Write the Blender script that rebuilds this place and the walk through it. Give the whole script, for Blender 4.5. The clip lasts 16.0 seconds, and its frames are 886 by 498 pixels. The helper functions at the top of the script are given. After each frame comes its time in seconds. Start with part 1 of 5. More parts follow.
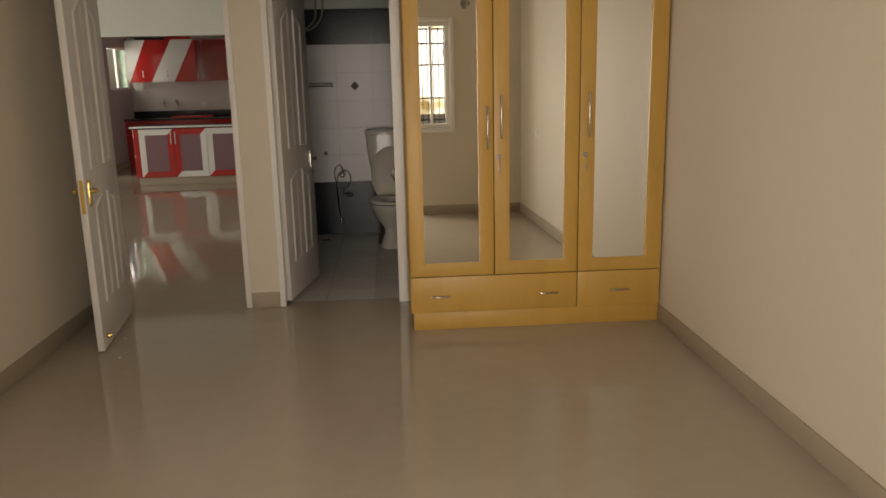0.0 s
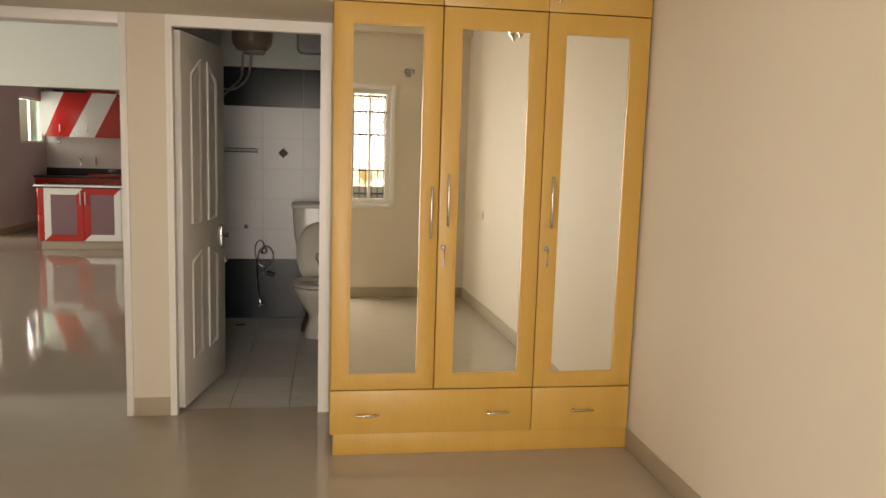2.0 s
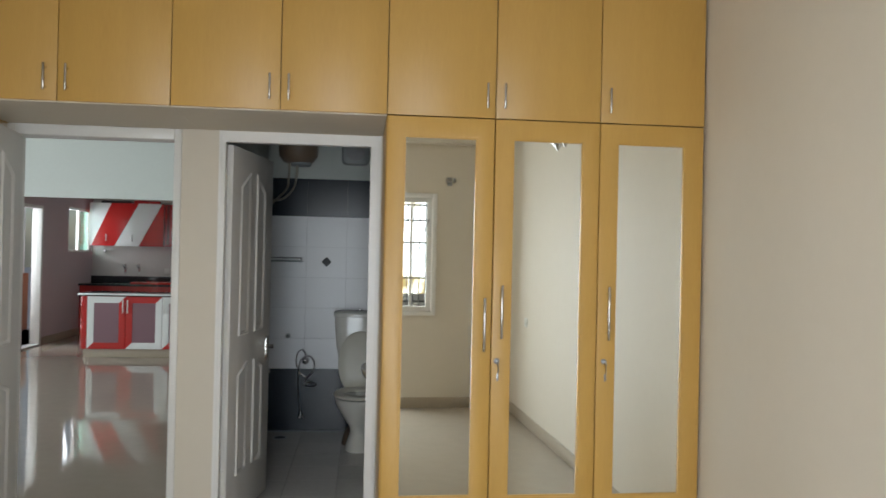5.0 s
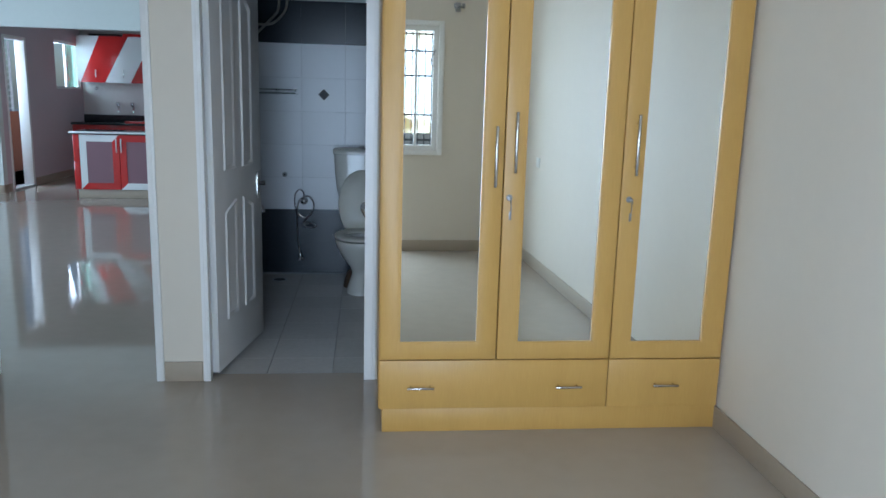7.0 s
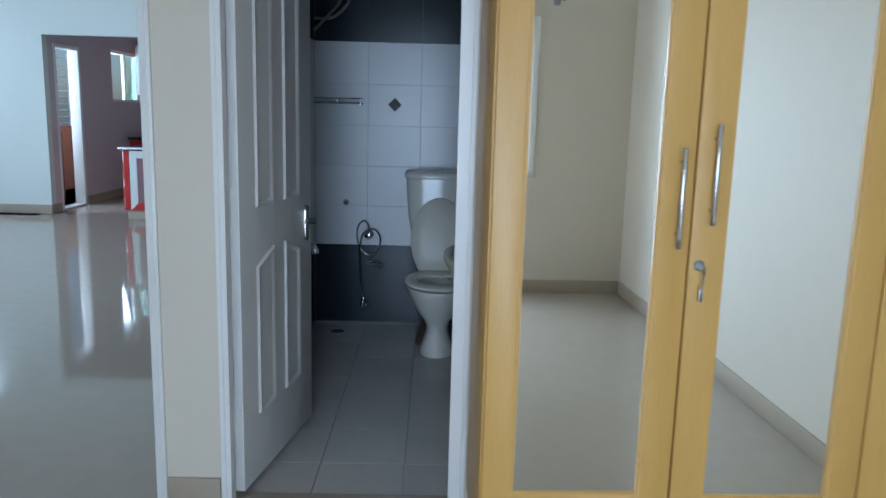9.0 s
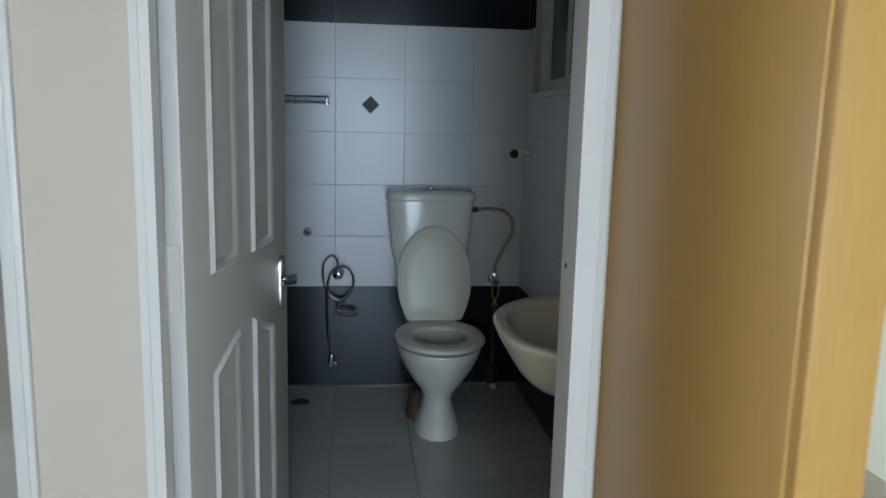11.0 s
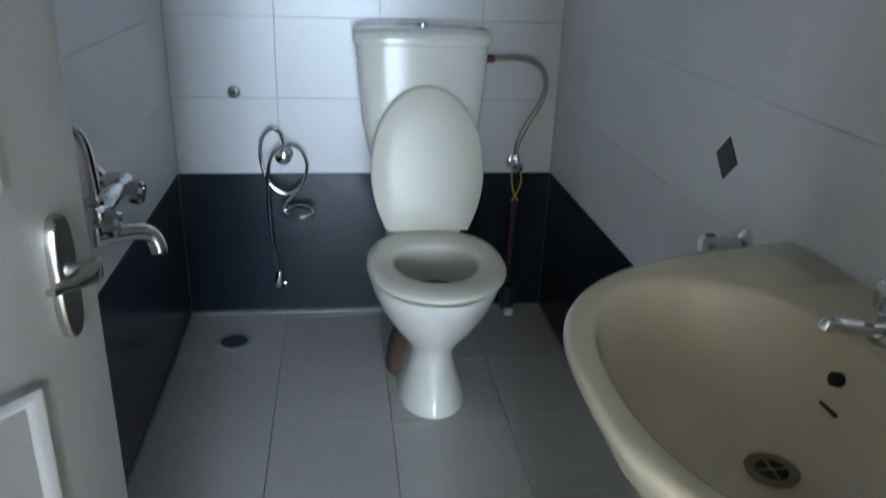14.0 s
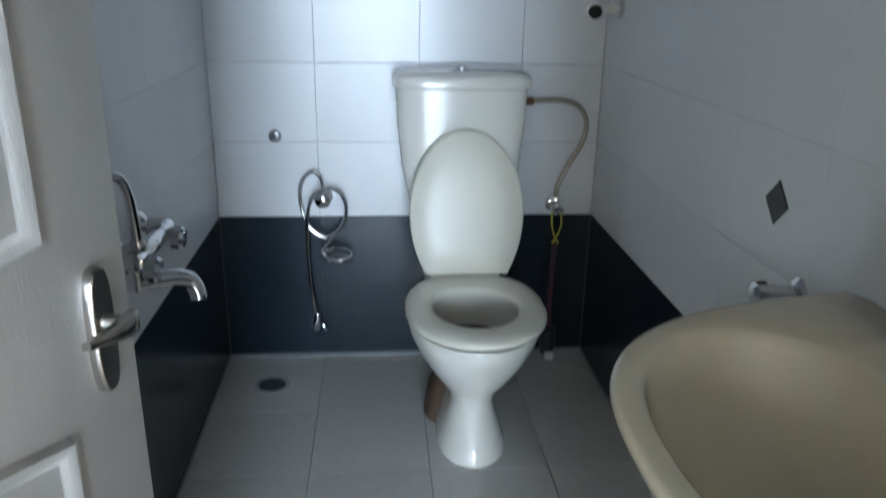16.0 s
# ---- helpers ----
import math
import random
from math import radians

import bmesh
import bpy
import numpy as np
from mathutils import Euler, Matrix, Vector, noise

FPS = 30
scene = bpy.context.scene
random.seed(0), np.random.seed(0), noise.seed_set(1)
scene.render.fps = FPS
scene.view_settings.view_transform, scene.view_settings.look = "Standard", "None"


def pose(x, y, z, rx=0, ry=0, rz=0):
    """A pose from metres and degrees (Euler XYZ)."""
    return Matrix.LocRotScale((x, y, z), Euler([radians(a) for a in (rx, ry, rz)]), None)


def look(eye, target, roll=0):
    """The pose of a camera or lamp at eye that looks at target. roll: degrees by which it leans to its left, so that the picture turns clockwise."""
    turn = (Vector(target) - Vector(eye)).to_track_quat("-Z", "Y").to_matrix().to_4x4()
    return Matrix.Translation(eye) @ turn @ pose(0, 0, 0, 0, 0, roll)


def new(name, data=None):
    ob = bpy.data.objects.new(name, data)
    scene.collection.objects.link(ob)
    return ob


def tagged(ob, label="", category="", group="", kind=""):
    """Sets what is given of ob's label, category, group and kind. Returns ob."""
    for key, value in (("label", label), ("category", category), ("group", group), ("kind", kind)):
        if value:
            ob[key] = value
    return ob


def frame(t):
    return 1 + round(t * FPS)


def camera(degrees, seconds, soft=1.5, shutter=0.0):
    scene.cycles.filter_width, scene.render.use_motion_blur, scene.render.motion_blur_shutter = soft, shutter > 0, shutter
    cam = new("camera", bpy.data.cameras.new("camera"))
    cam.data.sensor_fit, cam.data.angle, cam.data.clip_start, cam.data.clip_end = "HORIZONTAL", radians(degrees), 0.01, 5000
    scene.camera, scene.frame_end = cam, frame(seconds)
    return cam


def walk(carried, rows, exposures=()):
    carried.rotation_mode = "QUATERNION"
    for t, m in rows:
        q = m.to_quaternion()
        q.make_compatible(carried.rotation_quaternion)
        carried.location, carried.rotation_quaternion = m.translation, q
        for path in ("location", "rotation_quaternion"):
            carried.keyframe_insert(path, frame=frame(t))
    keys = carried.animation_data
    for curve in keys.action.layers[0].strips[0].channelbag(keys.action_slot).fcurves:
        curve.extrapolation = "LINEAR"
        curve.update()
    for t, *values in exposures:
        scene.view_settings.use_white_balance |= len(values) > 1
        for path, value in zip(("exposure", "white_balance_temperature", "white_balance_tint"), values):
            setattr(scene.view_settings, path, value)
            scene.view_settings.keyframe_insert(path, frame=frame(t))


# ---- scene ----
cam = camera(60.3, 16.0, shutter=0.4)
PATH = [
    (0, (-0.113, 0.159, 1.445), (0.019, 2.107, 1.011), -1.3),
    (0.5, (-0.085, 0.386, 1.42), (0.111, 2.337, 1.026), -1.4),
    (1, (-0.138, 0.647, 1.432), (0.201, 2.578, 1.04), 0.1),
    (1.5, (-0.145, 0.804, 1.486), (0.254, 2.738, 1.166), 0.8),
    (2, (-0.035, 0.932, 1.459), (0.265, 2.893, 1.205), 1.7),
    (2.5, (-0.005, 0.988, 1.459), (0.372, 2.935, 1.204), 2.0),
    (3, (-0.015, 1.019, 1.477), (0.411, 2.965, 1.291), 1.8),
    (3.5, (-0.023, 1.025, 1.503), (0.414, 2.977, 1.507), 2.1),
    (3.7, (-0.023, 1.021, 1.503), (0.406, 2.974, 1.565), 2.4),
    (5.8, (-0.170, 1.056, 1.444), (-0.047, 3.048, 1.325), 0.2),
    (6, (-0.172, 1.075, 1.424), (-0.019, 3.06, 1.229), 0.2),
    (6.5, (-0.145, 1.19, 1.39), (0.069, 3.144, 1.024), 1.2),
    (7, (-0.071, 1.418, 1.395), (0.129, 3.371, 1.01), 1.6),
    (7.5, (-0.071, 1.664, 1.368), (0.096, 3.61, 0.937), 1.7),
    (8, (-0.115, 1.997, 1.382), (0.123, 3.933, 0.943), 1.7),
    (8.5, (-0.105, 2.316, 1.386), (0.03, 4.275, 1.009), 1.0),
    (9, (-0.154, 2.613, 1.365), (-0.125, 4.581, 1.013), 1.5),
    (11.3, (-0.503, 3.867, 1.325), (-0.246, 5.822, 0.994), 1.1),
    (11.5, (-0.49, 3.966, 1.313), (-0.23, 5.92, 0.979), 0.9),
    (12, (-0.444, 4.26, 1.324), (-0.239, 6.217, 0.972), 0.9),
    (12.5, (-0.464, 4.479, 1.298), (-0.219, 6.42, 0.883), 2.1),
    (13, (-0.471, 4.716, 1.306), (-0.035, 6.612, 0.841), 2.9),
    (13.5, (-0.396, 4.894, 1.295), (-0.044, 6.79, 0.764), 2.4),
    (14, (-0.373, 4.947, 1.261), (-0.111, 6.782, 0.508), 2.1),
    (14.5, (-0.373, 4.961, 1.227), (-0.149, 6.702, 0.268), 1.4),
    (15, (-0.37, 4.968, 1.204), (-0.181, 6.637, 0.119), 1.0),
    (15.5, (-0.372, 4.985, 1.247), (-0.197, 6.736, 0.298), 1.1),
    (16, (-0.373, 4.977, 1.266), (-0.209, 6.857, 0.605), 1.0),
]
EXPOSURES = [
    (0.0, -1.7, 8700, 20), (0.5, -1.32, 8650, 20), (1.0, -1.12, 8650, 20), (1.5, -1.0, 8650, 19), (3.5, -0.97, 8550, 19), (6.0, -1.12, 5050, 5), (7.0, -1.0, 5000, 6), (9.0, -0.92, 4950, 6),
    (11.5, -0.52, 5500, 5), (12.0, -0.3, 5550, 5), (12.5, 0.17, 5650, 6), (13.5, 0.52, 5550, 6), (14.0, 0.67, 5400, 6), (15.0, 1.1, 5030, 4), (15.5, 0.98, 5250, 5), (16.0, 0.88, 5450, 6),
]
walk(cam, [(t, look(eye, target, roll)) for t, eye, target, roll in PATH], EXPOSURES)

# ---- light ----
world = bpy.data.worlds.new("world")
scene.world = world
world.use_nodes = True
wn = world.node_tree
sky = wn.nodes.new("ShaderNodeTexSky")
sky.sky_type, sky.sun_disc, sky.sun_elevation, sky.sun_rotation = "NISHITA", False, radians(62), radians(200)
wn.links.new(sky.outputs["Color"], wn.nodes["Background"].inputs["Color"])
wn.nodes["Background"].inputs["Strength"].default_value = 0.12
sun = new("sun", bpy.data.lights.new("sun", "SUN"))
sun.data.energy, sun.data.angle, sun.data.color = 1.2, radians(12), (1.0, 0.96, 0.9)
sun.matrix_basis = look((0, -2, 6), (0.35, 0.0, 0))


def sky_panel(eye, target, w, h, watts, colour=(0.9, 0.95, 1.0)):
    """Area lamp for the daylight of a window, an open door or an added opening."""
    lamp = new("daylight", bpy.data.lights.new("daylight", "AREA"))
    lamp.data.shape, lamp.data.size, lamp.data.size_y = "RECTANGLE", w, h
    lamp.data.energy, lamp.data.color = watts, colour
    lamp.matrix_basis = look(eye, target)


sky_panel((-0.40, 0.04, 1.25), (-0.40, 1.0, 1.25), 1.30, 2.4, 185, (0.86, 0.94, 1.0))      # bedroom balcony door and window
sky_panel((-2.35, 1.15, 1.3), (0.0, 0.95, 1.2), 1.05, 1.8, 46, (1.0, 0.975, 0.93))      # added light through an unseen opening in the bedroom's west wall
sky_panel((-7.25, 8.6, 1.5), (-4.0, 8.6, 1.2), 2.4, 1.8, 285, (0.90, 0.96, 1.0))       # added light through an unseen opening in the living room's west wall
sky_panel((-5.95, 12.7, 1.75), (-4.0, 12.8, 1.2), 1.4, 1.2, 135, (0.92, 0.96, 1.0))     # kitchen balcony
sky_panel((-5.25, 14.6, 1.8), (-4.0, 14.6, 1.6), 1.0, 0.8, 36, (0.92, 0.96, 1.0))      # kitchen window


# ---- materials ----
def material(name, colour, rough=0.5, metal=0.0, spec=0.5, grain=None, mottled=0.0, scale=6.0, bump=0.0, bump_scale=60.0, coat=0.0,
             stretch=(1, 1, 1), vary=0.0, rough_vary=0.0, transmission=0.0, alpha=1.0):
    """A surface whose colour drifts at a broad and a fine scale, with a fine relief."""
    m = bpy.data.materials.new(name)
    m.use_nodes = True
    t = m.node_tree
    n, link = t.nodes, t.links.new
    p = n["Principled BSDF"]
    p.inputs["Roughness"].default_value, p.inputs["Metallic"].default_value = rough, metal
    p.inputs["Specular IOR Level"].default_value, p.inputs["Coat Weight"].default_value = spec, coat
    p.inputs["Transmission Weight"].default_value, p.inputs["Alpha"].default_value = transmission, alpha
    p.inputs["Coat Roughness"].default_value = 0.08
    where = n.new("ShaderNodeTexCoord")
    place = n.new("ShaderNodeMapping")
    place.inputs["Scale"].default_value = stretch
    link(where.outputs["Object"], place.inputs["Vector"])
    colour = (*colour, 1)
    other = (*(grain or [c * 0.8 for c in colour[:3]]), 1)

    def noisy(scale, detail):
        tex = n.new("ShaderNodeTexNoise")
        tex.inputs["Scale"].default_value, tex.inputs["Detail"].default_value = scale, detail
        link(place.outputs["Vector"], tex.inputs["Vector"])
        return tex

    broad, fine = noisy(scale * 0.35, 3), noisy(scale * 6, 5)
    add = n.new("ShaderNodeMath")
    add.operation = "MULTIPLY_ADD"
    add.inputs[1].default_value = 0.55
    link(fine.outputs["Fac"], add.inputs[0])
    half = n.new("ShaderNodeMath")
    half.operation = "MULTIPLY"
    half.inputs[1].default_value = 0.45
    link(broad.outputs["Fac"], half.inputs[0])
    link(half.outputs[0], add.inputs[2])
    ramp = n.new("ShaderNodeMapRange")
    ramp.inputs["From Min"].default_value, ramp.inputs["From Max"].default_value = 0.25, 0.75
    ramp.inputs["To Min"].default_value, ramp.inputs["To Max"].default_value = 0.0, mottled
    link(add.outputs[0], ramp.inputs["Value"])
    mix = n.new("ShaderNodeMix")
    mix.data_type = "RGBA"
    mix.inputs["A"].default_value, mix.inputs["B"].default_value = colour, other
    link(ramp.outputs["Result"], mix.inputs["Factor"])
    last = mix.outputs["Result"]
    if vary:
        info = n.new("ShaderNodeObjectInfo")
        apart = n.new("ShaderNodeVectorMath")
        apart.operation = "MULTIPLY_ADD"
        apart.inputs[1].default_value = (1, 1, 1)
        link(where.outputs["Object"], apart.inputs[0])
        link(info.outputs["Location"], apart.inputs[2])
        link(apart.outputs["Vector"], place.inputs["Vector"])
        span = n.new("ShaderNodeMapRange")
        span.inputs["To Min"].default_value, span.inputs["To Max"].default_value = 1 - vary, 1 + vary
        link(info.outputs["Random"], span.inputs["Value"])
        hsv = n.new("ShaderNodeHueSaturation")
        link(span.outputs["Result"], hsv.inputs["Value"])
        link(last, hsv.inputs["Color"])
        last = hsv.outputs["Color"]
    link(last, p.inputs["Base Color"])
    if rough_vary:
        span = n.new("ShaderNodeMapRange")
        span.inputs["From Min"].default_value, span.inputs["From Max"].default_value = 0.3, 0.7
        span.inputs["To Min"].default_value, span.inputs["To Max"].default_value = max(0.0, rough - rough_vary), rough + rough_vary
        link(broad.outputs["Fac"], span.inputs["Value"])
        link(span.outputs["Result"], p.inputs["Roughness"])
    if bump:
        tex = noisy(bump_scale, 4)
        b = n.new("ShaderNodeBump")
        b.inputs["Strength"].default_value, b.inputs["Distance"].default_value = bump, 0.002
        link(tex.outputs["Fac"], b.inputs["Height"])
        link(b.outputs["Normal"], p.inputs["Normal"])
    return m


PAINT = material("cream_wall_paint", (0.675, 0.61, 0.505), 0.6, grain=(0.63, 0.565, 0.465), mottled=0.5, scale=3, bump=0.12, bump_scale=90)
PALE = material("pale_green_wall_paint", (0.66, 0.70, 0.66), 0.6, grain=(0.6, 0.64, 0.6), mottled=0.5, scale=3, bump=0.1, bump_scale=90)
MAUVE = material("mauve_wall_paint", (0.60, 0.50, 0.52), 0.6, grain=(0.54, 0.45, 0.47), mottled=0.5, scale=3, bump=0.1, bump_scale=90)
CEILING = material("white_ceiling_paint", (0.8, 0.79, 0.76), 0.7, mottled=0.2, scale=3)
GLOSS_WHITE = material("white_enamel_paint", (0.80, 0.785, 0.755), 0.32, grain=(0.74, 0.72, 0.69), mottled=0.4, scale=5, bump=0.06, bump_scale=40)
DOOR_PAINT = material("door_skin_paint", (0.69, 0.675, 0.65), 0.36, grain=(0.63, 0.61, 0.585), mottled=0.5, scale=8, bump=0.25, bump_scale=40, stretch=(8, 8, 1))
FLOOR = material("vitrified_floor", (0.40, 0.345, 0.28), 0.06, grain=(0.34, 0.29, 0.235), mottled=0.7, scale=1.6, bump=0.02, bump_scale=4, rough_vary=0.025)
SKIRT = material("skirting_tile", (0.40, 0.335, 0.255), 0.5, spec=0.35, grain=(0.36, 0.3, 0.22), mottled=0.6, scale=5)
MAPLE = material("maple_laminate", (0.575, 0.345, 0.088), 0.38, grain=(0.48, 0.275, 0.062), mottled=0.8, scale=4, bump=0.05, bump_scale=30, stretch=(9, 9, 0.6))
# Dark brown stands in for shade between doors; colours cabinet bodies and backings.
GAP_SHADE = material("gap_shade_brown", (0.17, 0.10, 0.04), 0.8)
MIRROR = material("mirror_glass", (0.94, 0.965, 0.925), 0.015, metal=1.0)
CHROME = material("chrome", (0.72, 0.72, 0.73), 0.13, metal=1.0, mottled=0.2)
STEEL = material("brushed_steel", (0.55, 0.53, 0.50), 0.24, metal=1.0, mottled=0.3)
DULL_METAL = material("dull_chromed_metal", (0.36, 0.36, 0.36), 0.3, metal=0.9, grain=(0.2, 0.2, 0.2), mottled=0.6, scale=14)
BRASS = material("polished_brass", (0.72, 0.50, 0.17), 0.2, metal=1.0, mottled=0.3)
WHITE_TILE = material("white_wall_tile", (0.73, 0.735, 0.75), 0.265, spec=0.47, grain=(0.69, 0.695, 0.71), mottled=0.5, scale=4, bump=0.05, bump_scale=14, vary=0.02)
DARK_TILE = material("charcoal_wall_tile", (0.010, 0.016, 0.024), 0.22, spec=0.32, grain=(0.018, 0.024, 0.032), mottled=0.8, scale=8, bump=0.05, bump_scale=14, vary=0.1)
GREY_TILE = material("grey_floor_tile", (0.60, 0.585, 0.56), 0.24, grain=(0.46, 0.44, 0.41), mottled=0.65, scale=8, bump=0.12, bump_scale=70, vary=0.04)
GROUT = material("white_grout", (0.56, 0.56, 0.56), 0.8, grain=(0.35, 0.34, 0.33), mottled=0.8, scale=12)
FLOOR_GROUT = material("floor_grout", (0.36, 0.35, 0.33), 0.85, grain=(0.36, 0.36, 0.36), mottled=0.6, scale=6)
GROUT_DARK = material("dark_grout", (0.055, 0.06, 0.07), 0.8)
DECO = material("patterned_deco_tile", (0.016, 0.016, 0.02), 0.5, grain=(0.06, 0.06, 0.066), mottled=1.0, scale=60)
CERAMIC = material("white_sanitaryware", (0.77, 0.755, 0.69), 0.14, grain=(0.73, 0.71, 0.64), mottled=0.4, scale=4, coat=0.12)
CREAM_CERAMIC = material("cream_sanitaryware", (0.67, 0.595, 0.44), 0.12, grain=(0.61, 0.535, 0.39), mottled=0.5, scale=4, coat=0.4)
SEAT_PLASTIC = material("cream_seat_plastic", (0.78, 0.75, 0.645), 0.36, mottled=0.2)
STAIN = material("rust_stain", (0.075, 0.045, 0.03), 0.7, grain=(0.15, 0.10, 0.065), mottled=0.8, scale=20)
TARNISH = material("tarnished_brass", (0.33, 0.28, 0.21), 0.4, metal=0.6, grain=(0.16, 0.12, 0.09), mottled=0.8, scale=30)
BLACK = material("black_plastic", (0.015, 0.015, 0.016), 0.35)
WATER = material("still_bowl_water", (0.10, 0.085, 0.06), 0.03)
SCALE = material("grey_lime_scale", (0.50, 0.51, 0.51), 0.8, grain=(0.16, 0.17, 0.18), mottled=0.9, scale=12)
# Near-black of solid discs that stand in for the shade inside holes.
HOLE_SHADE = material("hollow_shade", (0.01, 0.01, 0.01), 0.9)
# Dark tint carries the shade of the duct behind the ventilator panes.
SHADED_GLASS = material("shaded_grey_glass", (0.16, 0.20, 0.185), 0.25, transmission=0.9)
GREEN_GLASS = material("green_tinted_glass", (0.55, 0.85, 0.72), 0.12, transmission=0.85)
SMOKED = material("smoked_cabinet_mirror", (0.045, 0.06, 0.08), 0.12, coat=0.5)
RED = material("red_gloss_laminate", (0.48, 0.022, 0.02), 0.16, grain=(0.42, 0.018, 0.016), mottled=0.4, coat=0.5)
WHITE_LAM = material("white_gloss_laminate", (0.78, 0.78, 0.76), 0.18, coat=0.4, mottled=0.15)
FROST = material("frosted_cabinet_glass", (0.23, 0.13, 0.15), 0.35, grain=(0.19, 0.11, 0.13), mottled=0.4)
GRANITE = material("black_granite", (0.012, 0.012, 0.014), 0.08, grain=(0.06, 0.06, 0.065), mottled=0.6, scale=60)
SPLASH = material("splashback_tile", (0.62, 0.58, 0.55), 0.25, grain=(0.55, 0.51, 0.48), mottled=0.5, scale=4)
TERRACOTTA = material("orange_balcony_paint", (0.46, 0.17, 0.075), 0.7, grain=(0.36, 0.12, 0.05), mottled=0.7, scale=4)
BROWN = material("brown_wood", (0.13, 0.05, 0.03), 0.5, mottled=0.5)
IRON = material("dark_painted_iron", (0.035, 0.035, 0.035), 0.5)
CONCRETE = material("outdoor_concrete", (0.4, 0.39, 0.37), 0.85, mottled=0.7, scale=2, bump=0.3, bump_scale=20)
HOSE = material("braided_hose", (0.45, 0.42, 0.36), 0.35, metal=0.7, grain=(0.3, 0.27, 0.2), mottled=1.0, scale=40)
YELLOW = material("yellow_plastic_tie", (0.6, 0.5, 0.03), 0.45)
PVC = material("grey_pvc_pipe", (0.32, 0.34, 0.35), 0.4)
LILAC = material("pale_lilac_board", (0.42, 0.40, 0.52), 0.6, mottled=0.4)
MAROON = material("maroon_plastic", (0.07, 0.02, 0.03), 0.45)
HEATER = material("brown_enamelled_steel", (0.28, 0.20, 0.14), 0.35, mottled=0.4)
OFF_WHITE = material("off_white_plastic", (0.68, 0.67, 0.62), 0.4)


# ---- building helpers ----
def world_of(ob):
    m = ob.matrix_basis.copy()
    while ob.parent:
        ob = ob.parent
        m = ob.matrix_basis @ m
    return m


def mesh_of(name, bm, mat, smooth):
    me = bpy.data.meshes.new(name)
    bmesh.ops.recalc_face_normals(bm, faces=bm.faces)
    bm.to_mesh(me)
    bm.free()
    me.materials.append(mat)
    if smooth:
        me.polygons.foreach_set("use_smooth", [True] * len(me.polygons))
        me.set_sharp_from_angle(angle=radians(smooth if smooth > 1 else 40))
    return me


def part(name, bm, mat, parent, label="", local=False, smooth=40):
    """Links a bmesh as one mesh under a thing or a part; bm is in the world's metres, or in the parent's own with local."""
    if not local:
        bm.transform(world_of(parent).inverted())
    ob = new(name, mesh_of(name, bm, mat, smooth))
    ob.parent = parent
    return tagged(ob, label)


def thing(name, m, label, category, group="", kind=""):
    ob = new(name)
    ob.empty_display_size = 0.1
    ob.matrix_basis = m if isinstance(m, Matrix) else Matrix.Translation(m)
    return tagged(ob, label, category, group, kind)


def solid(name, bm, mat, label="", category="", kind="structure", smooth=40):
    ob = new(name, mesh_of(name, bm, mat, smooth))
    return tagged(ob, label, category, "", kind)


def box(x0, x1, y0, y1, z0, z1, bevel=0.0, bm=None, seg=2):
    own = bmesh.new()
    bmesh.ops.create_cube(own, size=1)
    bmesh.ops.transform(own, matrix=Matrix.Translation(((x0 + x1) / 2, (y0 + y1) / 2, (z0 + z1) / 2)) @ Matrix.Diagonal((x1 - x0, y1 - y0, z1 - z0, 1)), verts=own.verts)
    if bevel:
        bmesh.ops.bevel(own, geom=own.edges[:], offset=bevel, segments=seg, profile=0.5, affect="EDGES", clamp_overlap=True)
    if bm is None:
        return own
    return merge(bm, own)


def merge(bm, other):
    me = bpy.data.meshes.new("scratch")
    other.to_mesh(me)
    other.free()
    bm.from_mesh(me)
    bpy.data.meshes.remove(me)
    return bm


def boxes(*rows, bevel=0.0):
    bm = bmesh.new()
    for r in rows:
        box(*r, bevel=bevel, bm=bm)
    return bm


def loft(rings, cap0=True, cap1=True, closed=False, bm=None):
    bm = bm or bmesh.new()
    made = [[bm.verts.new(p) for p in ring] for ring in rings]
    n = len(made[0])
    pairs = list(zip(made, made[1:])) + ([(made[-1], made[0])] if closed else [])
    for a, b in pairs:
        for i in range(n):
            bm.faces.new((a[i], a[(i + 1) % n], b[(i + 1) % n], b[i]))
    if cap0 and not closed:
        bm.faces.new(made[0])
    if cap1 and not closed:
        bm.faces.new(made[-1])
    return bm


def ring(c, rx, ry, n=32, power=2.0):
    """A flat superellipse round c."""
    out = []
    for i in range(n):
        a = 2 * math.pi * i / n
        ca, sa = math.cos(a), math.sin(a)
        out.append(Vector((c[0] + rx * math.copysign(abs(ca) ** (2 / power), ca), c[1] + ry * math.copysign(abs(sa) ** (2 / power), sa), c[2])))
    return out


def smooth_path(pts, steps=8):
    pts = [Vector(p) for p in pts]
    out = []
    for i in range(len(pts) - 1):
        p0, p1, p2, p3 = pts[max(i - 1, 0)], pts[i], pts[i + 1], pts[min(i + 2, len(pts) - 1)]
        for k in range(steps):
            t = k / steps
            out.append(0.5 * ((2 * p1) + (p2 - p0) * t + (2 * p0 - 5 * p1 + 4 * p2 - p3) * t * t + (3 * p1 - p0 - 3 * p2 + p3) * t ** 3))
    return out + [pts[-1]]


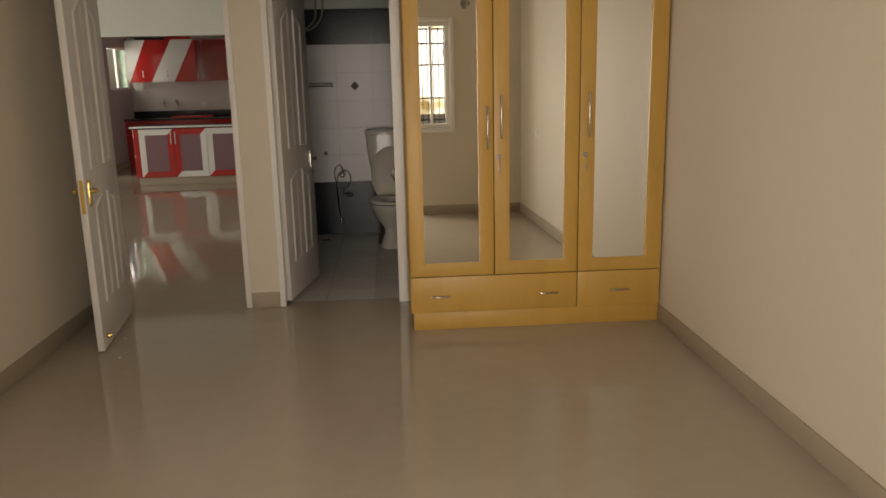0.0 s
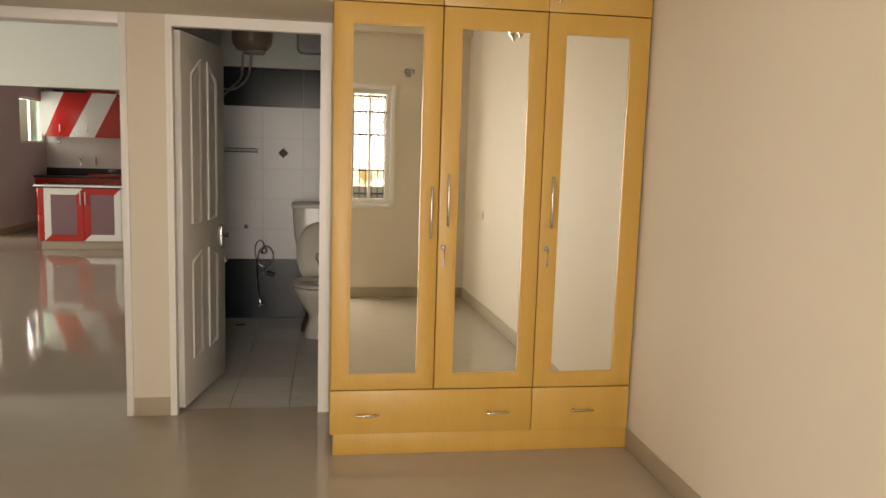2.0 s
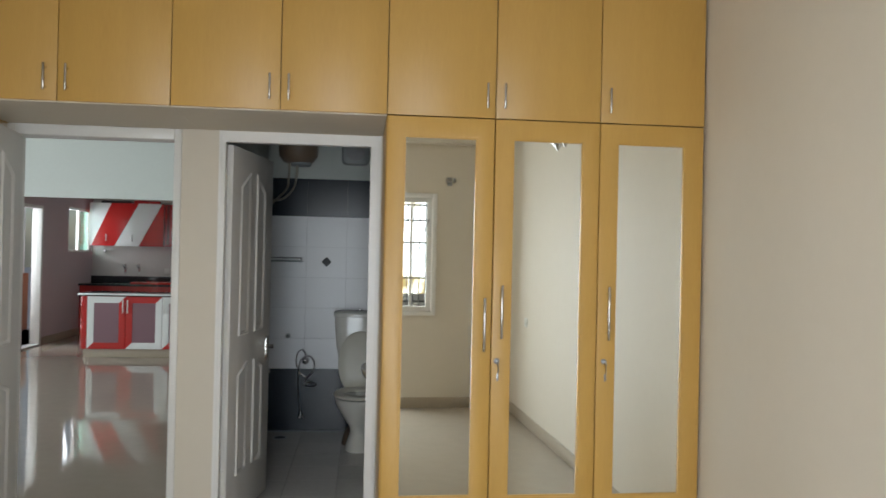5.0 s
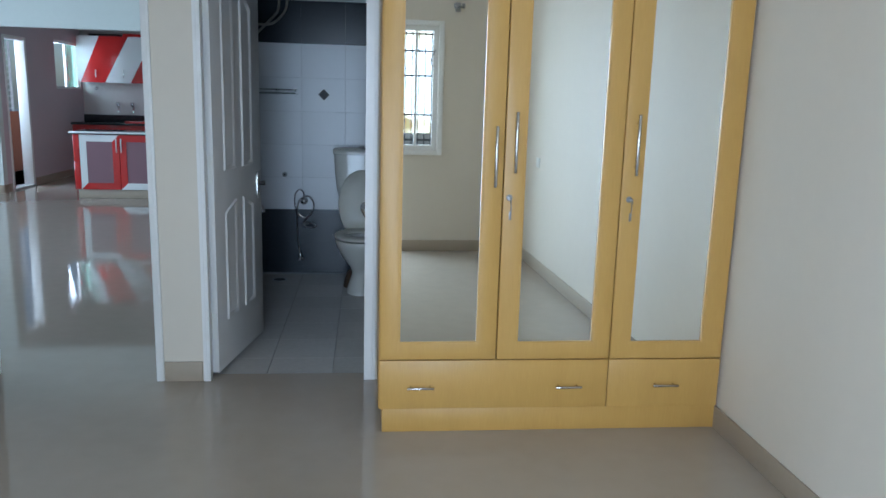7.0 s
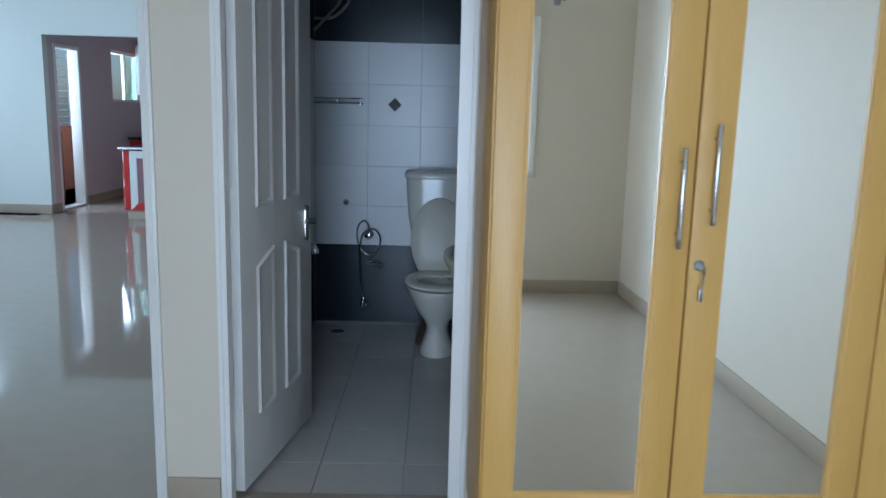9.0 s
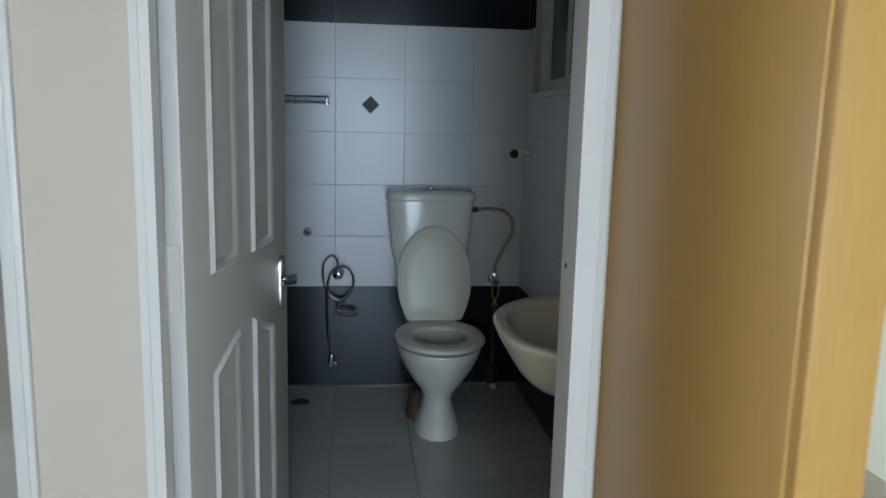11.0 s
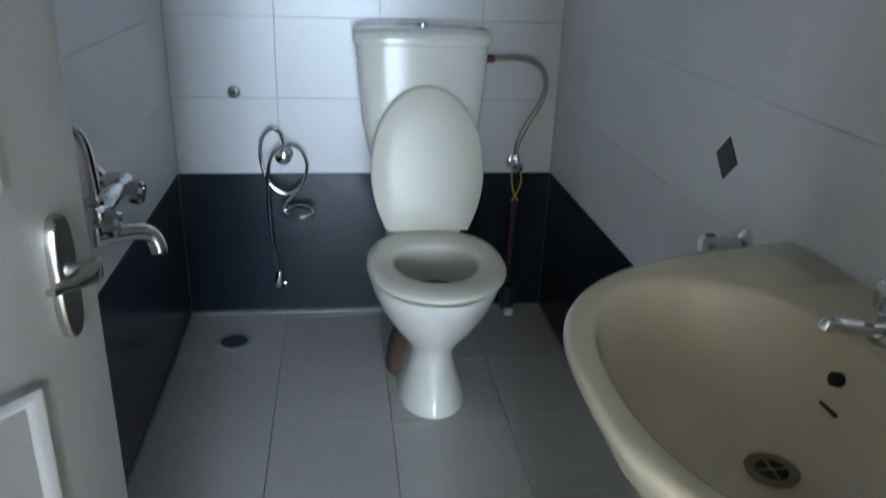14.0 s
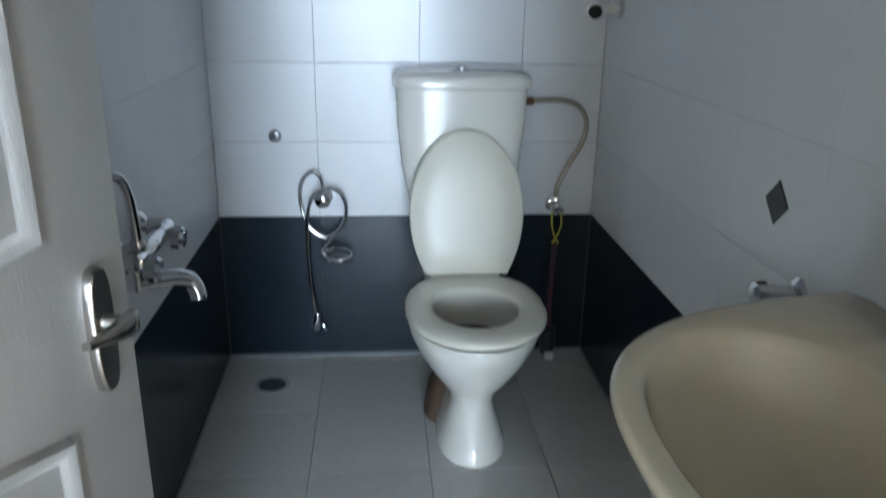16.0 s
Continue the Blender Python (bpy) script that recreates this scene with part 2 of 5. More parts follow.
def tube(pts, r, n=12, steps=8, bm=None, radii=None):
    path = smooth_path(pts, steps) if steps else [Vector(p) for p in pts]
    rings, side = [], None
    for i, p in enumerate(path):
        d = (path[min(i + 1, len(path) - 1)] - path[max(i - 1, 0)]).normalized()
        side = d.orthogonal() if side is None else (side - d * side.dot(d))
        side.normalize()
        up = d.cross(side)
        rr = r if radii is None else radii[i]
        rings.append([p + rr * (math.cos(2 * math.pi * k / n) * side + math.sin(2 * math.pi * k / n) * up) for k in range(n)])
    return loft(rings, bm=bm)


def lathe(profile, centre, axis=(0, 0, 1), n=24, bm=None):
    """profile: (radius, height) along the axis from centre."""
    c, a = Vector(centre), Vector(axis).normalized()
    u = a.orthogonal().normalized()
    v = a.cross(u)
    rings = [[c + a * h + r * (math.cos(2 * math.pi * k / n) * u + math.sin(2 * math.pi * k / n) * v) for k in range(n)] for r, h in profile]
    return loft(rings, bm=bm)


def bow_handle(parent, x, y, z0, z1, mat=None, out=0.026, r=0.0068, name="handle", axis="z"):
    """A bar pull with two feet, standing off towards -y."""
    a, b = (Vector((x, y - out, z0)), Vector((x, y - out, z1))) if axis == "z" else (Vector((z0, y - out, x)), Vector((z1, y - out, x)))
    along = (b - a).normalized()
    length = (b - a).length
    bm = lathe([(r * 0.85, 0), (r, 0.0015), (r, length - 0.0015), (r * 0.85, length)], a, along, 12)
    for q in (0.14, 0.86):
        foot = a.lerp(b, q)
        lathe([(r * 0.7, 0), (r * 0.7, out)], foot, (0, 1, 0), 8, bm)
    return part(name, bm, mat or STEEL, parent, "brushed steel bar handle")


# ---- structure ----
XE, XW = 1.475, -2.04            # bedroom side walls
YB, YD = 0.50, 5.085             # bedroom balcony wall and door wall
H = 3.0
BL, BR, BB = -0.906, 0.356, 7.462   # bathroom's finished left, right and back faces
BF = 5.205                       # bathroom face of the door wall
KX, KY = -4.89, 12.10            # kitchen's side wall, living room's far wall
KB = 15.2

solid("floor", boxes((-7.3, 1.7, -1.6, 15.3, -0.12, -0.03)), CONCRETE, "concrete floor slab under the tiles", "floor")
bed_floor = solid("floor_bedroom", boxes((-2.2, 1.6, YB - 0.2, BF - 0.03, -0.03, 0.0)), FLOOR, "polished beige vitrified tile floor", "floor")
solid("floor_living_room", boxes((-7.3, -1.03, BF - 0.03, KB + 0.05, -0.03, 0.0)), FLOOR, "polished beige vitrified tile floor reflecting the kitchen", "floor")
solid("floor_balcony", boxes((-2.2, 1.6, -1.5, YB - 0.2, -0.06, -0.02)), CONCRETE, "concrete balcony floor", "floor")

solid("wall_east", boxes((XE, XE + 0.13, YB - 0.13, BF, 0, H)), PAINT, "cream painted plaster wall", "wall")
# The opening in the west wall is added, out of view, to admit light.
solid("wall_west", boxes((XW - 0.13, XW, YB - 0.13, 0.6, 0, H), (XW - 0.13, XW, 0.6, 1.7, 0, 0.35), (XW - 0.13, XW, 0.6, 1.7, 2.2, H), (XW - 0.13, XW, 1.7, YD, 0, H)), PAINT, "cream painted plaster wall", "wall")
solid("wall_north", boxes((XW - 0.13, -1.905, YD, BF, 0, H), (-1.905, -1.05, YD, BF, 2.108, H), (-1.05, -0.862, YD, BF, 0, H),
                          (-0.862, -0.022, YD, BF, 2.108, H), (-0.022, XE, YD, BF, 0, H)), PAINT, "cream painted wall with two door openings", "wall")
# balcony wall: door opening beside a narrow window
solid("wall_south", boxes((XW, -0.82, YB - 0.15, YB, 0, H), (-0.82, 0.300, YB - 0.15, YB, 2.1, H), (0.300, 0.316, YB - 0.06, YB, 0, H),
                          (0.316, 0.715, YB - 0.15, YB, 0, 0.93), (0.316, 0.715, YB - 0.15, YB, 2.04, H), (0.715, XE, YB - 0.15, YB, 0, H),
                          (XW, XE, YB, YB + 0.10, 2.56, H)), PAINT, "cream painted wall with window and balcony opening", "wall")
solid("wall_balcony", boxes((-2.2, 1.6, -1.6, -1.5, -0.06, 1.0), (-2.2, -2.1, -1.5, YB - 0.15, -0.06, H), (1.5, 1.6, -1.5, YB - 0.15, -0.06, H)), CONCRETE, "plain balcony parapet", "wall")
solid("ceiling_bedroom", boxes((XW - 0.13, XE + 0.13, YB - 0.15, BF, H, H + 0.1)), CEILING, "white painted ceiling", "ceiling")

# bathroom shell
WY0, WY1, WZ0, WZ1 = 6.235, 7.345, 1.475, 2.02
bath_left = solid("wall_bath_left", boxes((BL - 0.14, BL - 0.008, BF, BB + 0.14, 0, H)), GROUT, "tiled bathroom wall, white over charcoal", "wall")
bath_back = solid("wall_bath_back", boxes((BL - 0.008, BR + 0.14, BB + 0.008, BB + 0.14, 0, H)), GROUT, "tiled bathroom wall, white over charcoal", "wall")
bath_right = solid("wall_bath_right", boxes((BR + 0.008, BR + 0.14, BF, WY0, 0, H), (BR + 0.008, BR + 0.14, WY0, WY1, 0, WZ0), (BR + 0.008, BR + 0.14, WY0, WY1, WZ1, H),
                                            (BR + 0.008, BR + 0.14, WY1, BB + 0.008, 0, H)), GROUT, "tiled bathroom wall with a ventilator window", "wall")
bath_front = solid("wall_bath_front", boxes((BL, -0.865, BF, BF + 0.008, 0, 2.1), (-0.02, BR, BF, BF + 0.008, 0, 2.1), (BL, BR, BF, BF + 0.008, 2.12, H)), WHITE_TILE, "white tiled wall round the door", "wall")
bath_floor = solid("floor_bathroom", boxes((BL - 0.008, BR + 0.008, BF - 0.03, BB + 0.008, -0.03, -0.017)), FLOOR_GROUT, "grey ceramic tile bathroom floor", "floor")
solid("ceiling_bathroom", boxes((BL - 0.14, BR + 0.14, BF, BB + 0.14, 2.75, 2.85)), CEILING, "white painted ceiling", "ceiling")
solid("wall_bath_top", boxes((BL, BR, BB - 0.004, BB + 0.008, 2.095, 2.75), (BL - 0.008, BL + 0.004, BF + 0.008, BB - 0.004, 2.095, 2.75), (BR - 0.004, BR + 0.008, BF + 0.008, BB - 0.004, 2.095, 2.75)),
      PALE, "white painted plaster above the tiles", "wall")

solid("wall_shaft", boxes((1.05, 1.15, BF, 8.6, -0.1, 4.2), (BR + 0.14, 1.05, 8.5, 8.6, -0.1, 4.2)), PALE, "grey plastered wall of the duct outside", "wall")

# living room and kitchen shell
# This wall's opening is out of view, added to light the living room.
solid("wall_living_west", boxes((-7.3, -7.15, BF, 7.4, 0, 3.2), (-7.3, -7.15, 9.8, KY, 0, 3.2), (-7.3, -7.15, 7.4, 9.8, 0, 0.6), (-7.3, -7.15, 7.4, 9.8, 2.4, 3.2)), PALE, "pale green painted wall", "wall")
solid("wall_living_south", boxes((-7.3, XW - 0.13, YD, BF, 0, 3.2)), PALE, "pale green painted wall", "wall")
solid("wall_living_east", boxes((-1.03, -0.95, BB + 0.14, KB, 0, 3.2)), PALE, "pale green painted wall", "wall")
solid("wall_living_north", boxes((-7.3, KX, KY, KY + 0.12, 0, 3.2), (KX, -1.03, KY, KY + 0.12, 2.165, 3.2)), PALE, "pale green wall with a wide kitchen opening", "wall")
solid("ceiling_living_room", boxes((-7.3, -0.95, BF, KB + 0.1, 3.14, 3.24)), CEILING, "white painted ceiling", "ceiling")
solid("wall_kitchen_side", boxes((KX - 0.12, KX, KY + 0.12, 12.36, 0, 3.2), (KX - 0.12, KX, 12.36, 13.06, 2.09, 3.2), (KX - 0.12, KX, 13.06, 14.08, 0, 3.2),
                                 (KX - 0.12, KX, 14.08, 15.12, 0, 1.395), (KX - 0.12, KX, 14.08, 15.12, 2.14, 3.2), (KX - 0.12, KX, 15.12, KB, 0, 3.2)), MAUVE, "mauve painted kitchen wall", "wall")
solid("wall_kitchen_back", boxes((KX - 0.12, -0.95, KB, KB + 0.1, 0, 3.2)), SPLASH, "pale tiled kitchen wall above the worktop", "wall")

# skirting
def skirting(name, *rows):
    solid(name, boxes(*rows, bevel=0.003), SKIRT, "beige tile skirting", "baseboard")


skirting("baseboard", (XE - 0.011, XE, YB, 4.46, 0, 0.10), (XW, XW + 0.011, YB, YD, 0, 0.10), (0.300, XE - 0.011, YB, YB + 0.011, 0, 0.10), (XW, -0.82, YB, YB + 0.011, 0, 0.10),
         (-1.047, -0.866, YD - 0.011, YD, 0, 0.10), (XW, -1.91, YD - 0.011, YD, 0, 0.10))
skirting("baseboard_living_room", (-7.15, KX, KY - 0.011, KY, 0, 0.11), (KX - 0.006, KX + 0.006, KY, KY + 0.12, 0, 0.11), (KX, KX + 0.011, 13.10, KB, 0, 0.11), (KX, KX + 0.011, KY + 0.13, 12.33, 0, 0.11))

# plaster cornice with dentils along the living room's far wall
cornice = solid("trim_cornice", boxes((-7.15, -1.03, KY - 0.035, KY, 2.995, 3.14), (-7.15, -1.03, KY - 0.12, KY, 3.10, 3.14), bevel=0.006), CEILING, "white plaster cornice with dentils", "trim")
dentil = mesh_of("dentil", box(-0.04, 0.04, -0.05, 0.0, -0.028, 0.028, bevel=0.004), CEILING, 0)
for i in range(34):
    d = new("dentil", dentil)
    d.parent, d.location = cornice, (-6.4 + i * 0.15, KY - 0.035, 3.055)


def door_frame(name, x0, x1, ztop, w, label, rebate=False):
    """Lining round an opening of the door wall, a little proud of both faces."""
    f = thing(name, ((x0 + x1) / 2, YD, 0), label, "door frame", kind="structure")
    y0, y1 = YD - 0.010, BF + 0.006
    r = 0.034 if rebate else 0.0
    ym = YD + 0.045
    wl = 0.033 if rebate else w
    for a, b, c, d in ((x0, x0 + wl, x0, x0 + (0.003 if rebate else w)), (x1 - w, x1, x1 - w + r * 0.35, x1)):
        part("jamb", boxes((a, b, y0, ym, 0, ztop), (c, d, ym, y1, 0, ztop)) if rebate else boxes((a, b, y0, y1, 0, ztop), bevel=0.004), GLOSS_WHITE, f)
    part("head", boxes((x0 + wl, x1 - w, y0, ym, ztop - 0.056, ztop), (x0 + w - r, x1 - w + r * 0.35, ym, y1, ztop - 0.04, ztop)) if rebate else boxes((x0 + w, x1 - w, y0, y1, ztop - 0.056, ztop), bevel=0.004), GLOSS_WHITE, f)
    for e0, e1 in ((x0 + 0.012, x0 + 0.016), (x1 - 0.016, x1 - 0.012)):
        part("bead", boxes((e0, e1, y0 - 0.003, y0, 0, ztop - 0.012), bevel=0.0012), GLOSS_WHITE, f)
    return f


bath_frame = door_frame("door_frame_1", -0.861, -0.023, 2.106, 0.056, "white enamelled wooden frame of the bathroom door", True)
part("strike_hole", lathe([(0.005, 0), (0.005, 0.002)], (-0.0665, 5.178, 1.058), (-1, 0, 0), 12), HOLE_SHADE, bath_frame)
door_frame("door_frame_2", -1.904, -1.051, 2.106, 0.036, "white enamelled wooden frame of the bedroom door")


def moulding(poly, w=0.026, d=0.009, y=0.0, sign=-1):
    """A rounded bead that follows a closed outline on a door's face (x, z), standing towards sign * y."""
    n = len(poly)
    rows = []
    for i in range(n):
        p, a, b = (Vector((q[0], 0, q[1])) for q in (poly[i], poly[i - 1], poly[(i + 1) % n]))
        d0, d1 = (p - a).normalized(), (b - p).normalized()
        n0, n1 = Vector((-d0.z, 0, d0.x)), Vector((-d1.z, 0, d1.x))
        m = (n0 + n1).normalized()
        m = m / max(0.3, m.dot(n0))
        up = Vector((0, sign, 0))
        base = p + Vector((0, y, 0))
        rows.append([base - m * w / 2, base - m * w / 4 + up * d, base + m * w * 0.1 + up * d * 0.9, base + m * w / 3 + up * d * 0.25, base + m * w / 2])
    bm = bmesh.new()
    made = [[bm.verts.new(q) for q in r] for r in rows]
    for i in range(n):
        a, b = made[i], made[(i + 1) % n]
        for k in range(4):
            bm.faces.new((a[k], a[k + 1], b[k + 1], b[k]))
    return bm


def panel_door(name, m, width, height, label, handle_mat, face_handles=(-1, 1), hinge_y=0.002):
    """A moulded four-panel leaf: hinge at the origin, free edge at +x, thickness from y 0 to 0.036."""
    d = thing(name, m, label, "door")
    th = 0.036
    part("leaf", box(0, width, 0, th, 0.008, height, bevel=0.002), DOOR_PAINT, d, local=True)
    k = width / 0.715
    for y, sg in ((0.0, -1), (th, 1)):
        for xo, xi in ((0.145 * k, 0.283 * k), (0.552 * k, 0.412 * k)):
            for z0, zo, zi in ((0.26, 0.79, 0.835), (1.02, height - 0.215, height - 0.135)):
                poly = [(xo, z0), (xi, z0), (xi, zi), (xo, zo)]
                if xo > xi:
                    poly.reverse()
                part("panel_moulding", moulding(poly, w=0.025, d=0.009, y=y, sign=sg), DOOR_PAINT, d, local=True, smooth=60)
    z = 0.875
    for y, s in ((0.0, -1), (th, 1)):
        if s not in face_handles:
            continue
        x = width - 0.074
        plate = part("handle_plate", loft([[Vector((p.x, y + s * o, p.y)) for p in ring((x, z + 0.011, 0), 0.021 * k2, 0.074 * k2 ** 0.3, 40, 3.0)] for o, k2 in ((0.0, 1.0), (0.009, 1.0), (0.0115, 0.9))]), handle_mat, d, "door lever backplate", local=True)
        zp = z + 0.021
        bm = lathe([(0.012, 0.008), (0.010, 0.014), (0.010, 0.036)], (x, y, zp), (0, s, 0), 16)
        blade = []
        for q, off, hh, tt in ((0.013, 0.038, 0.010, 0.005), (0.009, 0.039, 0.013, 0.007), (-0.006, 0.040, 0.013, 0.007), (-0.024, 0.036, 0.010, 0.006), (-0.045, 0.029, 0.006, 0.005), (-0.062, 0.024, 0.004, 0.005)):
            blade.append([Vector((x + q, y + s * (off + tt * e), zp + hh * f)) for e, f in ((-1, -0.7), (-0.7, -1), (0.7, -1), (1, -0.7), (1, 0.7), (0.7, 1), (-0.7, 1), (-1, 0.7))])
        loft(blade, bm=bm)
        part("lever", bm, handle_mat, plate, local=True)
    part("latch", box(width - 0.001, width + 0.0015, 0.008, th - 0.008, z - 0.09, z + 0.09), handle_mat, d, local=True)
    for zz in (0.25, 1.025, height - 0.22):
        hinge = lathe([(0.006, -0.064), (0.006, 0.064)], (-0.005, hinge_y, zz), (0, 0, 1), 10)
        box(-0.0032, 0.0, 0.006, 0.032, zz - 0.064, zz + 0.064, bm=hinge)
        part("hinge", hinge, OFF_WHITE, d, local=True)
    return d


# bathroom leaf swings in; bedroom leaf stands open into the bedroom
panel_door("bathroom_door", pose(-0.833, 5.144, 0.012, 0, 0, 79.9) @ pose(0, -0.036, 0), 0.715, 2.03, "white moulded panel door with steel lever, half open", STEEL, hinge_y=0.034)
bed_door = panel_door("bedroom_door", pose(-1.862, YD - 0.006, 0, 0, 0, -83.0), 0.775, 2.045, "white moulded panel door with brass lever, standing open", BRASS)
part("door_magnet", lathe([(0.014, 0), (0.014, 0.012), (0.008, 0.03)], (0.70, 0.037, 0.075), (0, 1, 0), 14), BRASS, bed_door, "small brass door stop", local=True)


# ---- bedroom: window, wardrobe, loft ----
win = thing("window_1", (0.505, YB - 0.07, 0.93), "white framed window with a dark iron grille", "window", kind="structure")
wx0, wx1, wz0, wz1 = 0.317, 0.714, 0.932, 2.038
part("window_frame", boxes((wx0, wx0 + 0.045, YB - 0.10, YB - 0.04, wz0, wz1), (wx1 - 0.045, wx1, YB - 0.10, YB - 0.04, wz0, wz1), (wx0 + 0.045, wx1 - 0.045, YB - 0.10, YB - 0.04, wz0, wz0 + 0.045),
                           (wx0 + 0.045, wx1 - 0.045, YB - 0.10, YB - 0.04, wz1 - 0.045, wz1), (0.505, 0.528, YB - 0.095, YB - 0.045, wz0 + 0.045, wz1 - 0.045)), GLOSS_WHITE, win)
part("architrave", boxes((wx0 - 0.014, wx0, YB - 0.03, YB + 0.004, wz0 - 0.04, wz1 + 0.04), (wx1, wx1 + 0.045, YB - 0.03, YB + 0.014, wz0 - 0.04, wz1 + 0.04), (wx0, wx1, YB - 0.03, YB + 0.014, wz1, wz1 + 0.04), (wx0, wx1, YB - 0.03, YB + 0.02, wz0 - 0.04, wz0), bevel=0.003), GLOSS_WHITE, win)
for i in range(6):
    x = wx0 + 0.05 + i * 0.060
    part("grille_bar", lathe([(0.005, 0), (0.005, wz1 - wz0)], (x, YB - 0.125, wz0), (0, 0, 1), 8), IRON, win)
for zz in (1.02, 1.25, 1.60, 1.82, 1.97):
    part("grille_rail", boxes((wx0, wx1, YB - 0.135, YB - 0.128, zz - 0.009, zz + 0.009)), IRON, win)
part("window_catch", tube([(wx1 - 0.02, YB - 0.05, 1.66), (wx1 - 0.07, YB - 0.03, 1.72), (wx1 - 0.05, YB - 0.02, 1.78), (wx1 - 0.02, YB - 0.05, 1.84)], 0.005, 8, 5), IRON, win)

def framed(a, b, z0, z1, ma, mb, m0, m1, y0, y1, r=0.0035):
    """A board in the x-z plane with a rectangular opening; its edges are rounded."""
    def corners(x0, x1, w0, w1, y):
        return [Vector((x0, y, w0)), Vector((x1, y, w0)), Vector((x1, y, w1)), Vector((x0, y, w1))]

    q = r * 0.3
    return loft([corners(a, b, z0, z1, y1), corners(a, b, z0, z1, y0 + r), corners(a + q, b - q, z0 + q, z1 - q, y0 + q), corners(a + r, b - r, z0 + r, z1 - r, y0),
                 corners(ma - r, mb + r, m0 - r, m1 + r, y0), corners(ma - q, mb + q, m0 - q, m1 + q, y0 + q), corners(ma, mb, m0, m1, y0 + r), corners(ma, mb, m0, m1, y1)], closed=True)


wardrobe = thing("wardrobe", (0.72, 4.75, 0), "yellow maple laminate wardrobe with three mirrored doors", "wardrobe")
FY = 4.445
RX = XE - 0.008
part("side_panel", boxes((-0.016, 0.004, FY + 0.02, YD - 0.002, 0.105, 2.108), bevel=0.0015), MAPLE, wardrobe)
part("side_panel", boxes((RX - 0.02, RX, FY + 0.02, YD - 0.002, 0.105, 2.108)), MAPLE, wardrobe)
part("carcass", boxes((0.004, RX - 0.02, FY + 0.10, YD - 0.002, 0.105, 2.108)), GAP_SHADE, wardrobe)
part("plinth", boxes((0.0, RX, FY + 0.014, YD - 0.002, 0.0, 0.103), bevel=0.002), MAPLE, wardrobe)
DX = (-0.014, 0.476, 0.966, RX - 0.001)
MX = ((0.065, 0.395), (0.560, 0.888), (1.050, 1.374))
for k in range(3):
    a, b, (ma, mb) = DX[k] + 0.0022, DX[k + 1] - 0.0022, MX[k]
    y0, y1, z0, z1, m0, m1 = FY, FY + 0.019, 0.326, 2.1075, 0.397, 2.018
    door = part("door", framed(a, b, z0, z1, ma, mb, m0, m1, y0, y1), MAPLE, wardrobe, "maple laminate door framing a mirror", smooth=50)
    part("door_backing", boxes((ma, mb, y0 + 0.014, y1, m0, m1)), GAP_SHADE, door)
    part("edge_bead", boxes((ma, ma + 0.006, y0 + 0.003, y0 + 0.012, m0, m1), (mb - 0.006, mb, y0 + 0.003, y0 + 0.012, m0, m1), (ma + 0.006, mb - 0.006, y0 + 0.003, y0 + 0.012, m0, m0 + 0.006), (ma + 0.006, mb - 0.006, y0 + 0.003, y0 + 0.012, m1 - 0.006, m1)), MAPLE, door)
    pane = boxes((ma + 0.004, mb - 0.004, y0 + 0.008, y0 + 0.010, m0 + 0.004, m1 - 0.004))
    pane.transform(Matrix.Translation(((ma + mb) / 2, y0 + 0.008, 0)) @ Matrix.Rotation(radians(1.1), 4, "Z") @ Matrix.Translation((-(ma + mb) / 2, -y0 - 0.008, 0)))
    part("mirror", pane, MIRROR, door, "clear mirror panel", smooth=0)
    hx, hz0, hz1 = ((0.440, 1.055, 1.297), (0.5185, 1.114, 1.354), (1.0155, 1.112, 1.356))[k]
    bow_handle(door, hx, y0, hz0, hz1)
    if k:
        lx = (0.503, 1.002)[k - 1]
        lock = part("lock", lathe([(0.013, 0), (0.013, 0.004), (0.010, 0.006), (0.010, 0.010)], (lx, y0, 1.012), (0, -1, 0), 18), DULL_METAL, door, "round chrome lock with a key")
        key = boxes((lx - 0.0015, lx + 0.0015, y0 - 0.032, y0 - 0.008, 1.007, 1.017))
        lathe([(0.011, -0.0012), (0.011, 0.0012)], (lx, y0 - 0.038, 1.006), (1, 0, 0), 14, key)
        tube([(lx, y0 - 0.036, 0.996), (lx + 0.004, y0 - 0.030, 0.975), (lx + 0.002, y0 - 0.026, 0.955)], 0.0022, 6, 4, key)
        box(lx - 0.004, lx + 0.006, y0 - 0.028, y0 - 0.024, 0.925, 0.958, bevel=0.001, bm=key)
        part("key", key, DULL_METAL, door, "steel key with a spare hanging from it")
for (a, b), grips in (((DX[0], DX[2]), ((0.159, 0.208), (0.790, 0.208))), ((DX[2], DX[3]), ((1.217, 0.211),))):
    front = part("drawer", boxes((a + 0.0022, b - 0.0022, FY, FY + 0.019, 0.108, 0.3215), bevel=0.0015), MAPLE, wardrobe, "maple laminate drawer front")
    for gx, gz in grips:
        bow_handle(front, gz, FY, gx - 0.056, gx + 0.056, STEEL, 0.028, 0.0055, axis="x")


def loft_unit(xs, grips):
    u = thing("loft_cabinet", ((xs[0] + xs[-1]) / 2, 4.76, 2.112), "yellow maple laminate loft cabinet under the ceiling", "cabinet", "loft cabinets over the doors")
    part("body", boxes((xs[0] + 0.001, xs[-1] - 0.001, FY + 0.021, YD - 0.002, 2.114, 2.995)), GAP_SHADE, u)
    for i in range(len(xs) - 1):
        d = part("door", boxes((xs[i] + 0.002, xs[i + 1] - 0.002, FY, FY + 0.019, 2.112, 2.99), bevel=0.0012), MAPLE, u)
        bow_handle(d, grips[i], FY, 2.152, 2.266, STEEL, 0.028, 0.0055)


